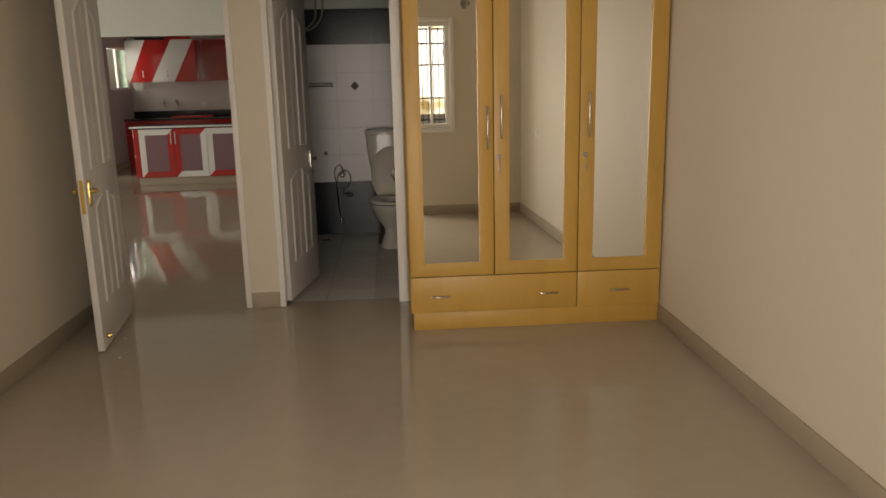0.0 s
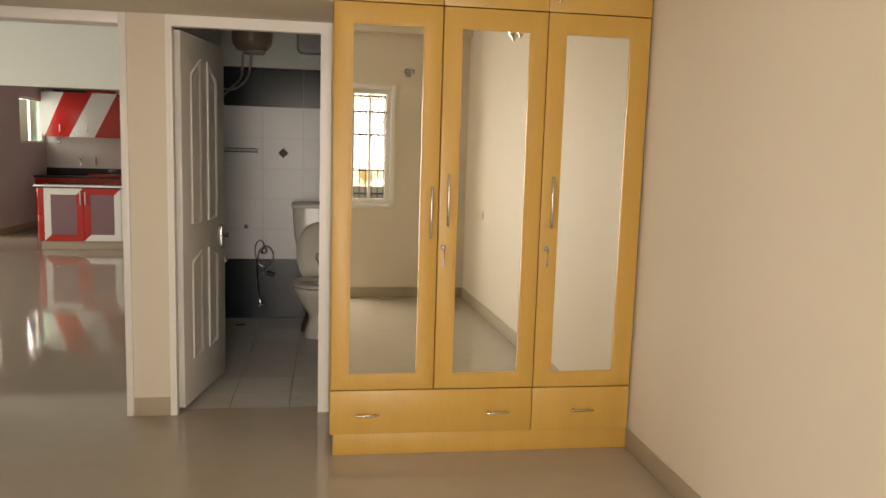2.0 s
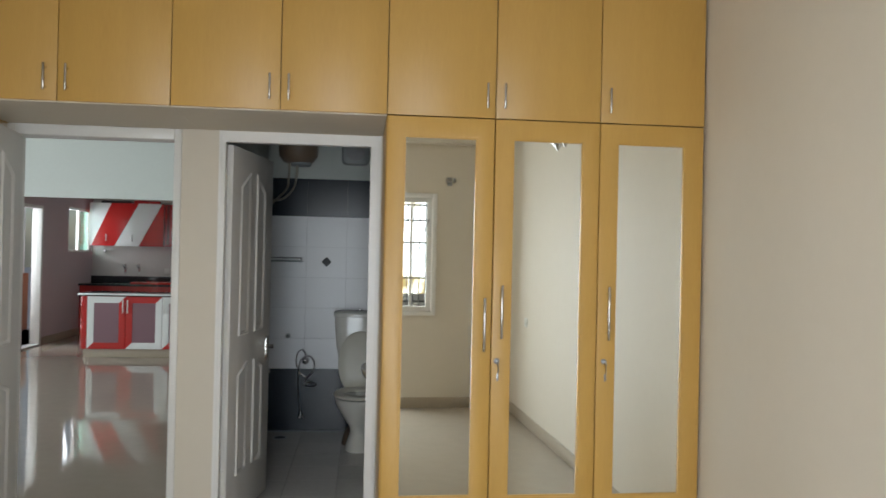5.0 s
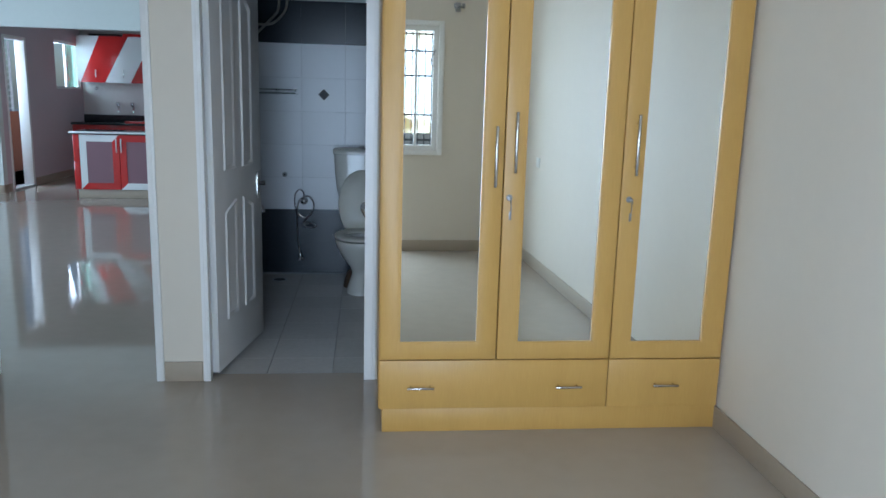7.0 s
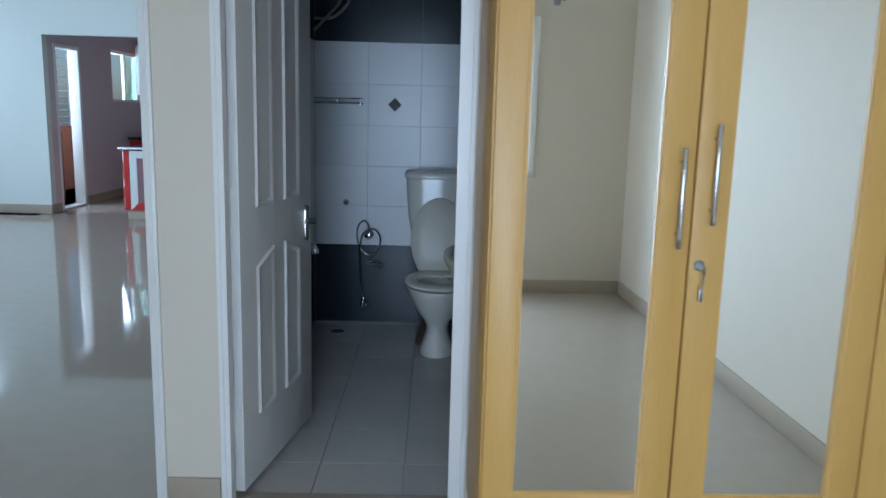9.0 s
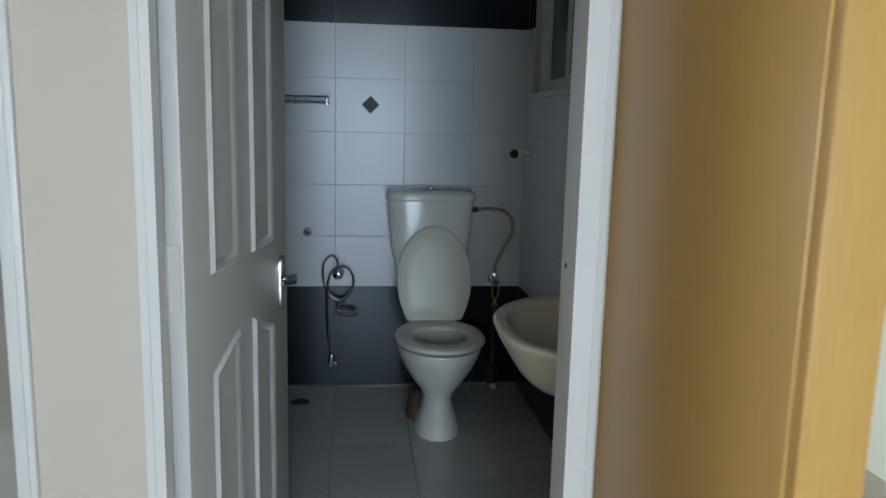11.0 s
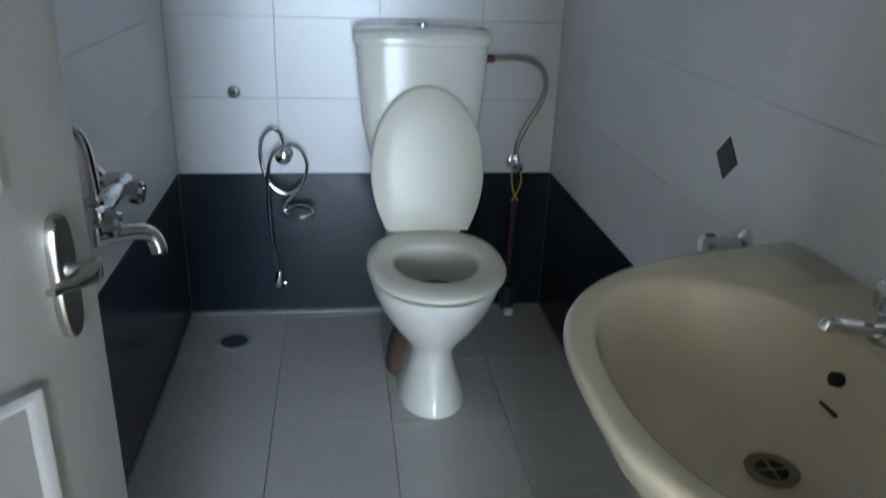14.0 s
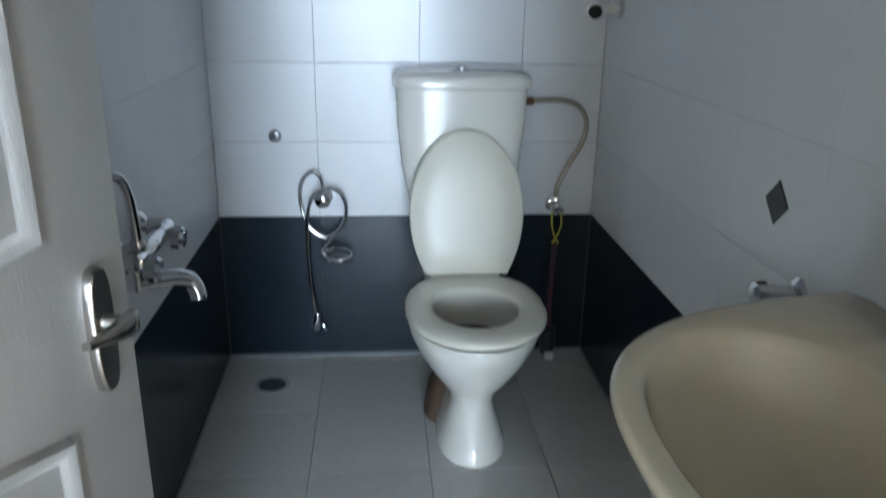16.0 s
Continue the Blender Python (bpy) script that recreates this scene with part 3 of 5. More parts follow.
loft_unit((-1.899, -1.428, -0.957), (-1.475, -1.385))
loft_unit((-0.957, -0.487, -0.016), (-0.532, -0.450))
loft_unit((-0.016, 0.476, 0.966), (0.435, 0.515))
loft_unit((0.966, RX - 0.001), (1.006,))
tagged(new("loft_end_panel", mesh_of("loft_end_panel", boxes((XW + 0.002, -1.901, FY + 0.004, YD - 0.002, 2.102, 2.995)), MAPLE, 0)), "narrow maple laminate filler panel beside the loft", "panel")
soffit = thing("loft_soffit", (-0.96, 4.76, 2.106), "cream painted underside of the loft", "panel")
for a, b in ((-1.899, -0.959), (-0.9575, -0.018)):
    part("board", boxes((a, b, FY + 0.012, YD - 0.012, 2.106, 2.1115)), PAINT, soffit)


# wall lamp: chrome arms with two small glass shades on the side wall
def wall_lamp(x, y, z):
    l = thing("wall_lamp", (x, y, z), "two-arm chrome wall lamp with small glass shades", "lamp")
    part("backplate", lathe([(0.05, 0), (0.05, 0.012), (0.035, 0.022)], (x, y, z + 0.10), (-1, 0, 0), 20), CHROME, l)
    for s in (-1, 1):
        part("arm", tube([(x - 0.02, y, z + 0.10), (x - 0.09, y + s * 0.03, z + 0.14), (x - 0.165, y + s * 0.075, z + 0.12), (x - 0.17, y + s * 0.085, z + 0.055)], 0.006, 8, 6), CHROME, l)
        part("shade", lathe([(0.012, 0.055), (0.022, 0.045), (0.044, 0.02), (0.047, 0.0), (0.036, -0.028), (0.016, -0.045), (0.007, -0.062), (0.002, -0.068)], (x - 0.17, y + s * 0.085, z), (0, 0, 1), 20), CHROME, l, "silvered glass drop shade")


wall_lamp(XE, 2.75, 2.30)

# curtain rod bracket over the window
br = thing("curtain_bracket", (0.875, YB, 2.20), "small metal curtain rod bracket on the wall", "bracket")
part("plate", boxes((0.85, 0.90, YB, YB + 0.006, 2.16, 2.24), bevel=0.002), DULL_METAL, br)
part("arm", tube([(0.875, YB + 0.004, 2.20), (0.875, YB + 0.05, 2.195), (0.875, YB + 0.09, 2.205)], 0.007, 8, 4), DULL_METAL, br)
for s in (-1, 1):
    part("ring", lathe([(0.020, -0.012), (0.024, 0), (0.020, 0.012)], (0.875 + s * 0.035, YB + 0.08, 2.205), (1, 0, 0), 14), DULL_METAL, br)

sw = thing("switch_plate", (XE, 1.25, 0.9), "small white switch plate on the cream wall", "switch")
part("plate", boxes((XE - 0.008, XE, 1.20, 1.29, 0.86, 0.94), bevel=0.002), OFF_WHITE, sw)
part("rocker", boxes((XE - 0.012, XE - 0.008, 1.215, 1.24, 0.88, 0.92), (XE - 0.012, XE - 0.008, 1.25, 1.275, 0.88, 0.92), bevel=0.001), OFF_WHITE, sw)


# dried paint drops on the floor tiles
for px, py, pr in ((-1.62, 4.22, 0.008), (-1.70, 4.55, 0.006)):
    part("paint_drop", lathe([(pr, 0), (pr * 0.7, 0.0012), (pr * 0.1, 0.0016)], (px, py, 0), (0, 0, 1), 10), OFF_WHITE, bed_floor, "dried white paint drop")


# ---- bathroom ----
def toilet(cx):
    t = thing("toilet", (cx, 6.95, 0), "white ceramic close-coupled toilet with the lid up", "toilet")
    z0 = -0.01

    def egg(z, cy, rx, front, back, n=40):
        out = []
        for i in range(n):
            a = 2 * math.pi * i / n
            ca, sa = math.cos(a), math.sin(a)
            r = back if sa > 0 else front
            p = 2.5 if sa > 0 else 2.05
            out.append(Vector((cx + rx * math.copysign(abs(ca) ** (2 / p), ca), cy + r * math.copysign(abs(sa) ** (2 / p), sa), z)))
        return out

    pan = [egg(z0, 6.93, 0.100, 0.150, 0.24), egg(z0 + 0.02, 6.93, 0.097, 0.147, 0.24), egg(0.06, 6.93, 0.080, 0.120, 0.24), egg(0.11, 6.94, 0.064, 0.090, 0.23), egg(0.145, 6.94, 0.062, 0.085, 0.23),
           egg(0.18, 6.94, 0.078, 0.110, 0.23), egg(0.23, 6.94, 0.115, 0.160, 0.24), egg(0.29, 6.94, 0.152, 0.207, 0.25), egg(0.34, 6.94, 0.175, 0.236, 0.26), egg(0.375, 6.94, 0.185, 0.250, 0.27),
           egg(0.387, 6.94, 0.182, 0.246, 0.27), egg(0.388, 6.93, 0.136, 0.172, 0.16), egg(0.36, 6.93, 0.130, 0.165, 0.155), egg(0.28, 6.93, 0.105, 0.125, 0.15), egg(0.22, 6.95, 0.075, 0.07, 0.12), egg(0.205, 6.96, 0.06, 0.05, 0.09)]
    part("bowl", loft(pan), CERAMIC, t, smooth=60)
    part("water", loft([egg(0.288, 6.93, 0.107, 0.129, 0.1505), egg(0.2895, 6.93, 0.107, 0.129, 0.1505)]), WATER, t, "still water in the bowl")
    seat = [egg(0.398, 6.93, 0.188, 0.242, 0.242), egg(0.403, 6.93, 0.196, 0.250, 0.247), egg(0.410, 6.93, 0.196, 0.250, 0.247), egg(0.418, 6.93, 0.188, 0.241, 0.241), egg(0.422, 6.93, 0.168, 0.215, 0.215), egg(0.420, 6.935, 0.130, 0.160, 0.132),
            egg(0.412, 6.935, 0.120, 0.149, 0.122), egg(0.398, 6.935, 0.120, 0.150, 0.123)]
    skew = Matrix.Translation((cx + 0.009, 7.17, 0)) @ Matrix.Rotation(radians(-1.2), 4, "Z") @ Matrix.Translation((-cx, -7.17, 0))
    seat = [[skew @ p for p in row] for row in seat]
    part("seat", loft(seat, closed=True), SEAT_PLASTIC, t, "cream plastic seat ring", smooth=60)
    lid = []
    n = 40
    tall, wide, belly = 0.440, 0.174, 0.185
    edge = []
    for i in range(n):
        q = i / n
        if q < 0.2:
            edge.append(((q / 0.2 * 2 - 1) * 0.72 * wide, 0.0))
        elif q < 0.33 or q >= 0.87:
            f = (q - 0.2) / 0.13 if q < 0.33 else (1.0 - q) / 0.13
            edge.append(((1 if q < 0.33 else -1) * wide * (1 - 0.28 * (1 - f) ** 2), belly * f))
        else:
            a = math.pi * (q - 0.33) / 0.54
            edge.append((wide * math.cos(a), belly + (tall - belly) * math.sin(a)))
    for k, off in ((0.975, 0.0), (1.0, 0.004), (1.0, 0.011), (0.965, 0.017), (0.6, 0.021), (0.2, 0.022)):
        row = []
        for u, v in edge:
            u, v = u * k, 0.2 + (v - 0.2) * k
            row.append(Vector((cx + 0.004 + u, 7.172 + v * 0.20 - off, 0.424 + v * 0.975 - off * 0.2)))
        lid.append(row)
    part("lid", loft(lid), SEAT_PLASTIC, t, "cream plastic lid leaning on the tank", smooth=50)
    for s in (-1, 1):
        part("hinge", lathe([(0.011, -0.03), (0.013, -0.02), (0.013, 0.02), (0.011, 0.03)], (cx + s * 0.075, 7.172, 0.412), (1, 0, 0), 12), SEAT_PLASTIC, t)
    tank = []
    for z, w, front in ((0.36, 0.115, 7.20), (0.42, 0.122, 7.225), (0.50, 0.135, 7.245), (0.60, 0.158, 7.262), (0.72, 0.184, 7.27), (0.85, 0.197, 7.272), (0.962, 0.202, 7.272)):
        cy, ry = (front + BB + 0.012) / 2, (BB + 0.012 - front) / 2
        tank.append(ring((cx - 0.005, cy, z), w, ry, 40, 5.0))
    cistern = part("tank", loft(tank), CERAMIC, t, smooth=60)
    cy, ry = (7.262 + BB + 0.012) / 2, (BB + 0.012 - 7.262) / 2
    part("tank_lid", loft([ring((cx - 0.005, cy, 0.964), 0.205, ry, 40, 5), ring((cx - 0.005, cy, 0.968), 0.212, ry + 0.002, 40, 5), ring((cx - 0.005, cy, 0.995), 0.212, ry + 0.001, 40, 5),
                           ring((cx - 0.005, cy, 1.006), 0.200, ry - 0.012, 40, 5), ring((cx - 0.005, cy, 1.012), 0.14, ry - 0.05, 40, 4)]), CERAMIC, cistern, smooth=50)
    part("flush_button", lathe([(0.021, 0), (0.021, 0.008), (0.016, 0.013), (0.004, 0.014)], (cx - 0.005, cy - 0.01, 1.011), (0, 0, 1), 20), CHROME, cistern, "chrome push button")
    part("side_plug", lathe([(0.014, 0), (0.014, 0.008)], (cx - 0.203, 7.36, 0.915), (-1, 0, 0), 12), CERAMIC, cistern)
    return t


toilet(-0.114).location.y -= 0.016
pipe = thing("soil_pipe_sleeve", (-0.21, 7.06, 0), "stained cement sleeve behind the toilet foot", "pipe")
part("sleeve", loft([ring((-0.165, 7.10, -0.01), 0.062, 0.09, 24, 2.6), ring((-0.162, 7.11, 0.04), 0.056, 0.09, 24, 2.6), ring((-0.158, 7.13, 0.07), 0.05, 0.08, 24, 2.6), ring((-0.15, 7.15, 0.10), 0.04, 0.06, 24, 2.6)]), STAIN, pipe)


def basin(yc):
    b = thing("wash_basin", (BR, yc, 0.6), "cream ceramic wall-hung wash basin", "basin")
    W, P, xw = 0.360, 0.462, BR - 0.001
    cx, n = xw - 0.265, 72

    def reach(a):
        """Distance from the bowl's middle to the rim, which is half a superellipse against the wall."""
        ca, sa = math.cos(a), math.sin(a)
        lo, hi = 0.0, 0.7
        for _ in range(30):
            r = (lo + hi) / 2
            u = xw - (cx + r * ca)
            inside = u > 0 and (u / P) ** 2.65 + (abs(r * sa) / W) ** 2.65 < 1
            lo, hi = (r, hi) if inside else (lo, r)
        return lo

    far = [reach(2 * math.pi * i / n) for i in range(n)]

    def tilt(x, z):
        """The rim climbs a little towards the wall."""
        return z + 0.03 * max(0.0, z - 0.70) / 0.116 * (1 - (xw - x) / P)

    def outline(k, z):
        out = []
        for i in range(n):
            a = 2 * math.pi * i / n
            back = max(0.0, math.cos(a)) if far[i] * math.cos(a) > 0.19 else 0.0
            kk = k + (1 - k) * min(1.0, back * 1.4) * 0.9
            x = cx + far[i] * kk * math.cos(a)
            out.append(Vector((x, yc + far[i] * kk * math.sin(a), tilt(x, z))))
        return out

    def bowl(rx, ry, z, x=None, y=None):
        x, y = cx if x is None else x, yc if y is None else y
        return [Vector((p.x, p.y, tilt(p.x, z))) for p in ring((x, y, z), rx, ry, n, 2.2)]

    dx, dy = xw - 0.226, yc - 0.02
    rings = [outline(0.22, 0.632), outline(0.42, 0.640), outline(0.57, 0.658), outline(0.70, 0.685), outline(0.81, 0.718), outline(0.90, 0.749), outline(0.965, 0.776), outline(0.998, 0.791), outline(0.998, 0.797), outline(0.985, 0.802), outline(0.955, 0.8035),
             bowl(0.166, 0.272, 0.8015), bowl(0.160, 0.264, 0.798), bowl(0.156, 0.258, 0.786), bowl(0.148, 0.242, 0.762), bowl(0.133, 0.212, 0.731), bowl(0.108, 0.158, 0.705, cx + 0.010), bowl(0.070, 0.090, 0.691, cx + 0.028, dy + 0.008), bowl(0.03, 0.03, 0.686, dx, dy)]
    part("bowl", loft(rings), CREAM_CERAMIC, b, smooth=70)
    part("waste", lathe([(0.031, 0), (0.032, 0.003), (0.028, 0.005), (0.020, 0.002), (0.018, -0.001)], (dx, dy, 0.688), (0, 0, 1), 28), TARNISH, b, "stained metal waste ring")
    part("waste_hole", lathe([(0.019, 0), (0.019, 0.0025)], (dx, dy, 0.688), (0, 0, 1), 20), HOLE_SHADE, b)
    part("strainer", boxes((dx - 0.0185, dx + 0.0185, dy - 0.0012, dy + 0.0012, 0.6885, 0.6910), (dx - 0.0012, dx + 0.0012, dy - 0.0185, dy + 0.0185, 0.6888, 0.6913)), TARNISH, b)
    part("overflow", lathe([(0.0095, 0), (0.0095, 0.014)], (xw - 0.116, yc + 0.040, 0.770), (-1, 0, 0.3), 16), HOLE_SHADE, b, "black stub for the shade of the overflow hole")
    part("maker_mark", boxes((xw - 0.136, xw - 0.131, yc + 0.012, yc + 0.045, 0.736, 0.739)), BLACK, b)
    # pillar tap
    tx, ty = xw - 0.066, yc + 0.042
    tap = part("tap", lathe([(0.027, 0), (0.027, 0.006), (0.02, 0.012), (0.018, 0.030), (0.020, 0.036)], (tx, ty, 0.824), (0, 0, 1), 20), CHROME, b, "chrome pillar tap")
    part("tap_knob", lathe([(0.020, 0.034), (0.028, 0.042), (0.029, 0.064), (0.023, 0.075), (0.008, 0.079)], (tx, ty, 0.824), (0, 0, 1), 8), CHROME, tap, smooth=20)
    part("spout", tube([(tx, ty, 0.838), (tx - 0.035, ty - 0.002, 0.842), (tx - 0.07, ty - 0.004, 0.849), (tx - 0.088, ty - 0.006, 0.855), (tx - 0.095, ty - 0.006, 0.846)], 0.0095, 12, 5), CHROME, tap)
    # bottle trap
    trap = part("bottle_trap", lathe([(0.017, 0.63), (0.017, 0.55), (0.028, 0.55), (0.030, 0.525), (0.026, 0.522), (0.026, 0.47), (0.033, 0.468), (0.033, 0.44), (0.027, 0.436), (0.027, 0.385), (0.022, 0.375)], (dx + 0.012, dy, 0), (0, 0, 1), 20), DULL_METAL, b, "grey metal bottle trap under the basin")
    part("outlet_pipe", tube([(dx + 0.02, dy, 0.50), (dx + 0.12, dy, 0.50), (xw, dy, 0.50)], 0.016, 12, 4), DULL_METAL, trap)
    return b


basin(5.650)


def stop_valve(x, y, z, axis, group=""):
    v = thing("angle_valve", (x, y, z), "small chrome angle valve on the tiles", "valve")
    a = Vector(axis)
    part("flange", lathe([(0.026, 0), (0.026, 0.004), (0.016, 0.012)], (x, y, z), axis, 20), CHROME, v)
    part("body", lathe([(0.012, 0.008), (0.012, 0.04), (0.015, 0.042), (0.015, 0.06)], (x, y, z), axis, 16), CHROME, v)
    part("knob", lathe([(0.018, 0.058), (0.021, 0.064), (0.020, 0.082), (0.012, 0.088)], (x, y, z), axis, 10), CHROME, v, smooth=20)
    return v


v1 = stop_valve(0.232, BB, 0.555, (0, -1, 0))
stop_valve(BR, 6.155, 0.765, (-1, 0, 0))
h = thing("supply_hose", (0.23, BB - 0.04, 0.58), "braided flexible hose from valve to toilet tank", "hose")
part("hose", tube([(0.232, BB - 0.04, 0.575), (0.236, BB - 0.045, 0.63), (0.265, BB - 0.05, 0.70), (0.305, BB - 0.055, 0.78), (0.312, BB - 0.06, 0.845), (0.28, BB - 0.07, 0.895), (0.215, BB - 0.085, 0.918), (0.11, BB - 0.09, 0.915)], 0.0085, 10, 7), HOSE, h)
part("nut", lathe([(0.014, 0), (0.014, 0.028)], (0.100, BB - 0.09, 0.915), (1, 0, 0), 6), BROWN, h, smooth=0)
part("nut", lathe([(0.013, 0), (0.013, 0.025)], (0.232, BB - 0.04, 0.565), (0, 0, 1), 6), CHROME, h, smooth=0)

# toilet brush hung by a yellow tie under the valve
brush = thing("toilet_brush", (0.236, BB - 0.06, 0.0), "maroon plastic brush hanging by a yellow tie", "brush")
part("handle", tube([(0.236, BB - 0.055, 0.43), (0.235, BB - 0.04, 0.25), (0.238, BB - 0.035, 0.10)], 0.009, 10, 4), MAROON, brush)
part("head", lathe([(0.012, 0.11), (0.026, 0.10), (0.030, 0.05), (0.024, 0.005), (0.012, -0.008)], (0.238, BB - 0.035, 0.0), (0, 0, 1), 14), BLACK, brush)
part("foot_clip", box(0.225, 0.255, BB - 0.075, BB - 0.045, -0.009, 0.018, bevel=0.004), OFF_WHITE, brush)
for s in (-1, 1):
    part("tie", tube([(0.232 + s * 0.014, BB - 0.06, 0.55), (0.236 + s * 0.016, BB - 0.065, 0.50), (0.236 + s * 0.004, BB - 0.06, 0.455), (0.236 - s * 0.012, BB - 0.062, 0.43)], 0.003, 6, 4), YELLOW, brush)

# hand shower with its coiled hose
hs = thing("hand_shower", (-0.545, BB - 0.03, 0.58), "chrome health faucet with a coiled hose on its hook", "shower")
part("hook_plate", lathe([(0.030, 0), (0.030, 0.006), (0.022, 0.014), (0.022, 0.03)], (-0.545, BB, 0.585), (0, -1, 0), 20), CHROME, hs)
part("knob", lathe([(0.024, 0.03), (0.028, 0.042), (0.026, 0.056), (0.014, 0.064)], (-0.545, BB, 0.585), (0, -1, 0), 18), CHROME, hs)
coil = [(-0.545, BB - 0.02, 0.60), (-0.55, BB - 0.035, 0.655), (-0.58, BB - 0.035, 0.675), (-0.615, BB - 0.03, 0.635), (-0.618, BB - 0.03, 0.56), (-0.59, BB - 0.04, 0.485), (-0.535, BB - 0.045, 0.455), (-0.487, BB - 0.045, 0.49), (-0.470, BB - 0.04, 0.555), (-0.492, BB - 0.04, 0.61), (-0.53, BB - 0.05, 0.625),
        (-0.575, BB - 0.055, 0.60), (-0.597, BB - 0.055, 0.53), (-0.60, BB - 0.05, 0.42), (-0.596, BB - 0.04, 0.29), (-0.585, BB - 0.035, 0.19), (-0.582, BB - 0.035, 0.15)]
part("hose", tube(coil, 0.0065, 8, 7), CHROME, hs, "chrome spiral hose")
part("spray_head", lathe([(0.010, 0.05), (0.013, 0.03), (0.015, 0.0), (0.012, -0.012)], (-0.582, BB - 0.035, 0.125), (0.12, 0, 1), 14), CHROME, hs)
part("trigger", tube([(-0.582, BB - 0.04, 0.13), (-0.56, BB - 0.05, 0.135), (-0.548, BB - 0.05, 0.118)], 0.005, 8, 4), CHROME, hs)
part("hose_loop", tube([(-0.487, BB - 0.045, 0.488), (-0.525, BB - 0.05, 0.445), (-0.552, BB - 0.05, 0.410), (-0.535, BB - 0.07, 0.388), (-0.49, BB - 0.08, 0.382), (-0.455, BB - 0.065, 0.390), (-0.465, BB - 0.04, 0.402), (-0.51, BB - 0.03, 0.408), (-0.545, BB - 0.025, 0.400)], 0.0065, 8, 7), CHROME, hs, "loose loop of the spiral hose")

plug = thing("pipe_plug", (-0.694, BB, 0.787), "capped round water outlet in the tiles", "plug")
part("cap", lathe([(0.020, 0), (0.020, 0.01), (0.015, 0.013)], (-0.694, BB, 0.787), (0, -1, 0), 18), DULL_METAL, plug)
part("screw", lathe([(0.009, 0.012), (0.009, 0.02)], (-0.694, BB, 0.787), (0, -1, 0), 6), BLACK, plug, smooth=0)

# glass shelf with a chrome rail
shelf = thing("corner_shelf", (-0.74, BB - 0.06, 1.42), "glass shelf with a chrome wire rail", "shelf")
part("glass_plate", box(-0.885, -0.585, BB - 0.125, BB - 0.003, 1.402, 1.408, bevel=0.002), GREEN_GLASS, shelf)
part("rail", tube([(-0.882, BB - 0.004, 1.435), (-0.882, BB - 0.12, 1.435), (-0.80, BB - 0.128, 1.435), (-0.66, BB - 0.128, 1.435), (-0.590, BB - 0.12, 1.435), (-0.588, BB - 0.004, 1.435)], 0.0045, 8, 6), CHROME, shelf)
part("lower_rail", tube([(-0.882, BB - 0.12, 1.412), (-0.80, BB - 0.128, 1.412), (-0.66, BB - 0.128, 1.412), (-0.590, BB - 0.12, 1.412)], 0.0035, 8, 5), CHROME, shelf)
for x in (-0.875, -0.735, -0.595):
    part("post", lathe([(0.006, 0), (0.006, 0.045)], (x, BB - 0.122, 1.397), (0, 0, 1), 10), CHROME, shelf)

# mixer with riser on the side wall
mx = thing("bath_mixer", (BL, 6.545, 0.735), "chrome wall mixer with hose riser and spout", "tap")
my, mz = 6.545, 0.735
for s in (-1, 1):
    part("union", lathe([(0.036, 0), (0.034, 0.008), (0.018, 0.022), (0.018, 0.055)], (BL, my + s * 0.09, mz + 0.01), (1, 0, 0), 20), CHROME, mx)
    part("knob", lathe([(0.015, 0.05), (0.022, 0.058), (0.028, 0.07), (0.028, 0.088), (0.022, 0.096), (0.006, 0.098)], (BL, my + s * 0.10, mz - 0.012), (1, 0, -0.12), 12), CHROME, mx, smooth=20)
part("body", lathe([(0.010, -0.128), (0.019, -0.124), (0.021, -0.100), (0.018, -0.092), (0.018, -0.060), (0.022, -0.052), (0.022, 0.052), (0.018, 0.060), (0.018, 0.092), (0.021, 0.100), (0.019, 0.124), (0.010, 0.128)], (BL + 0.05, my, mz), (0, 1, 0), 18), CHROME, mx)
part("diverter", lathe([(0.020, 0), (0.022, 0.01), (0.022, 0.04), (0.016, 0.046)], (BL + 0.05, my - 0.11, mz - 0.06), (0, 0, 1), 14), CHROME, mx)
part("spout", tube([(BL + 0.052, my - 0.115, mz - 0.045), (BL + 0.085, my - 0.09, mz - 0.047), (BL + 0.115, my - 0.065, mz - 0.052), (BL + 0.138, my - 0.05, mz - 0.066), (BL + 0.150, my - 0.05, mz - 0.090), (BL + 0.152, my - 0.052, mz - 0.105)], 0.0175, 14, 6), CHROME, mx)
part("riser", tube([(BL + 0.050, my - 0.080, mz + 0.015), (BL + 0.048, my - 0.083, mz + 0.08), (BL + 0.045, my - 0.092, mz + 0.135), (BL + 0.038, my - 0.115, mz + 0.172), (BL + 0.022, my - 0.15, mz + 0.18), (BL, my - 0.17, mz + 0.178)], 0.0105, 12, 6), CHROME, mx)
part("riser_collar", lathe([(0.016, 0), (0.017, 0.012), (0.014, 0.022)], (BL + 0.050, my - 0.080, mz + 0.012), (0, 0, 1), 14), CHROME, mx)

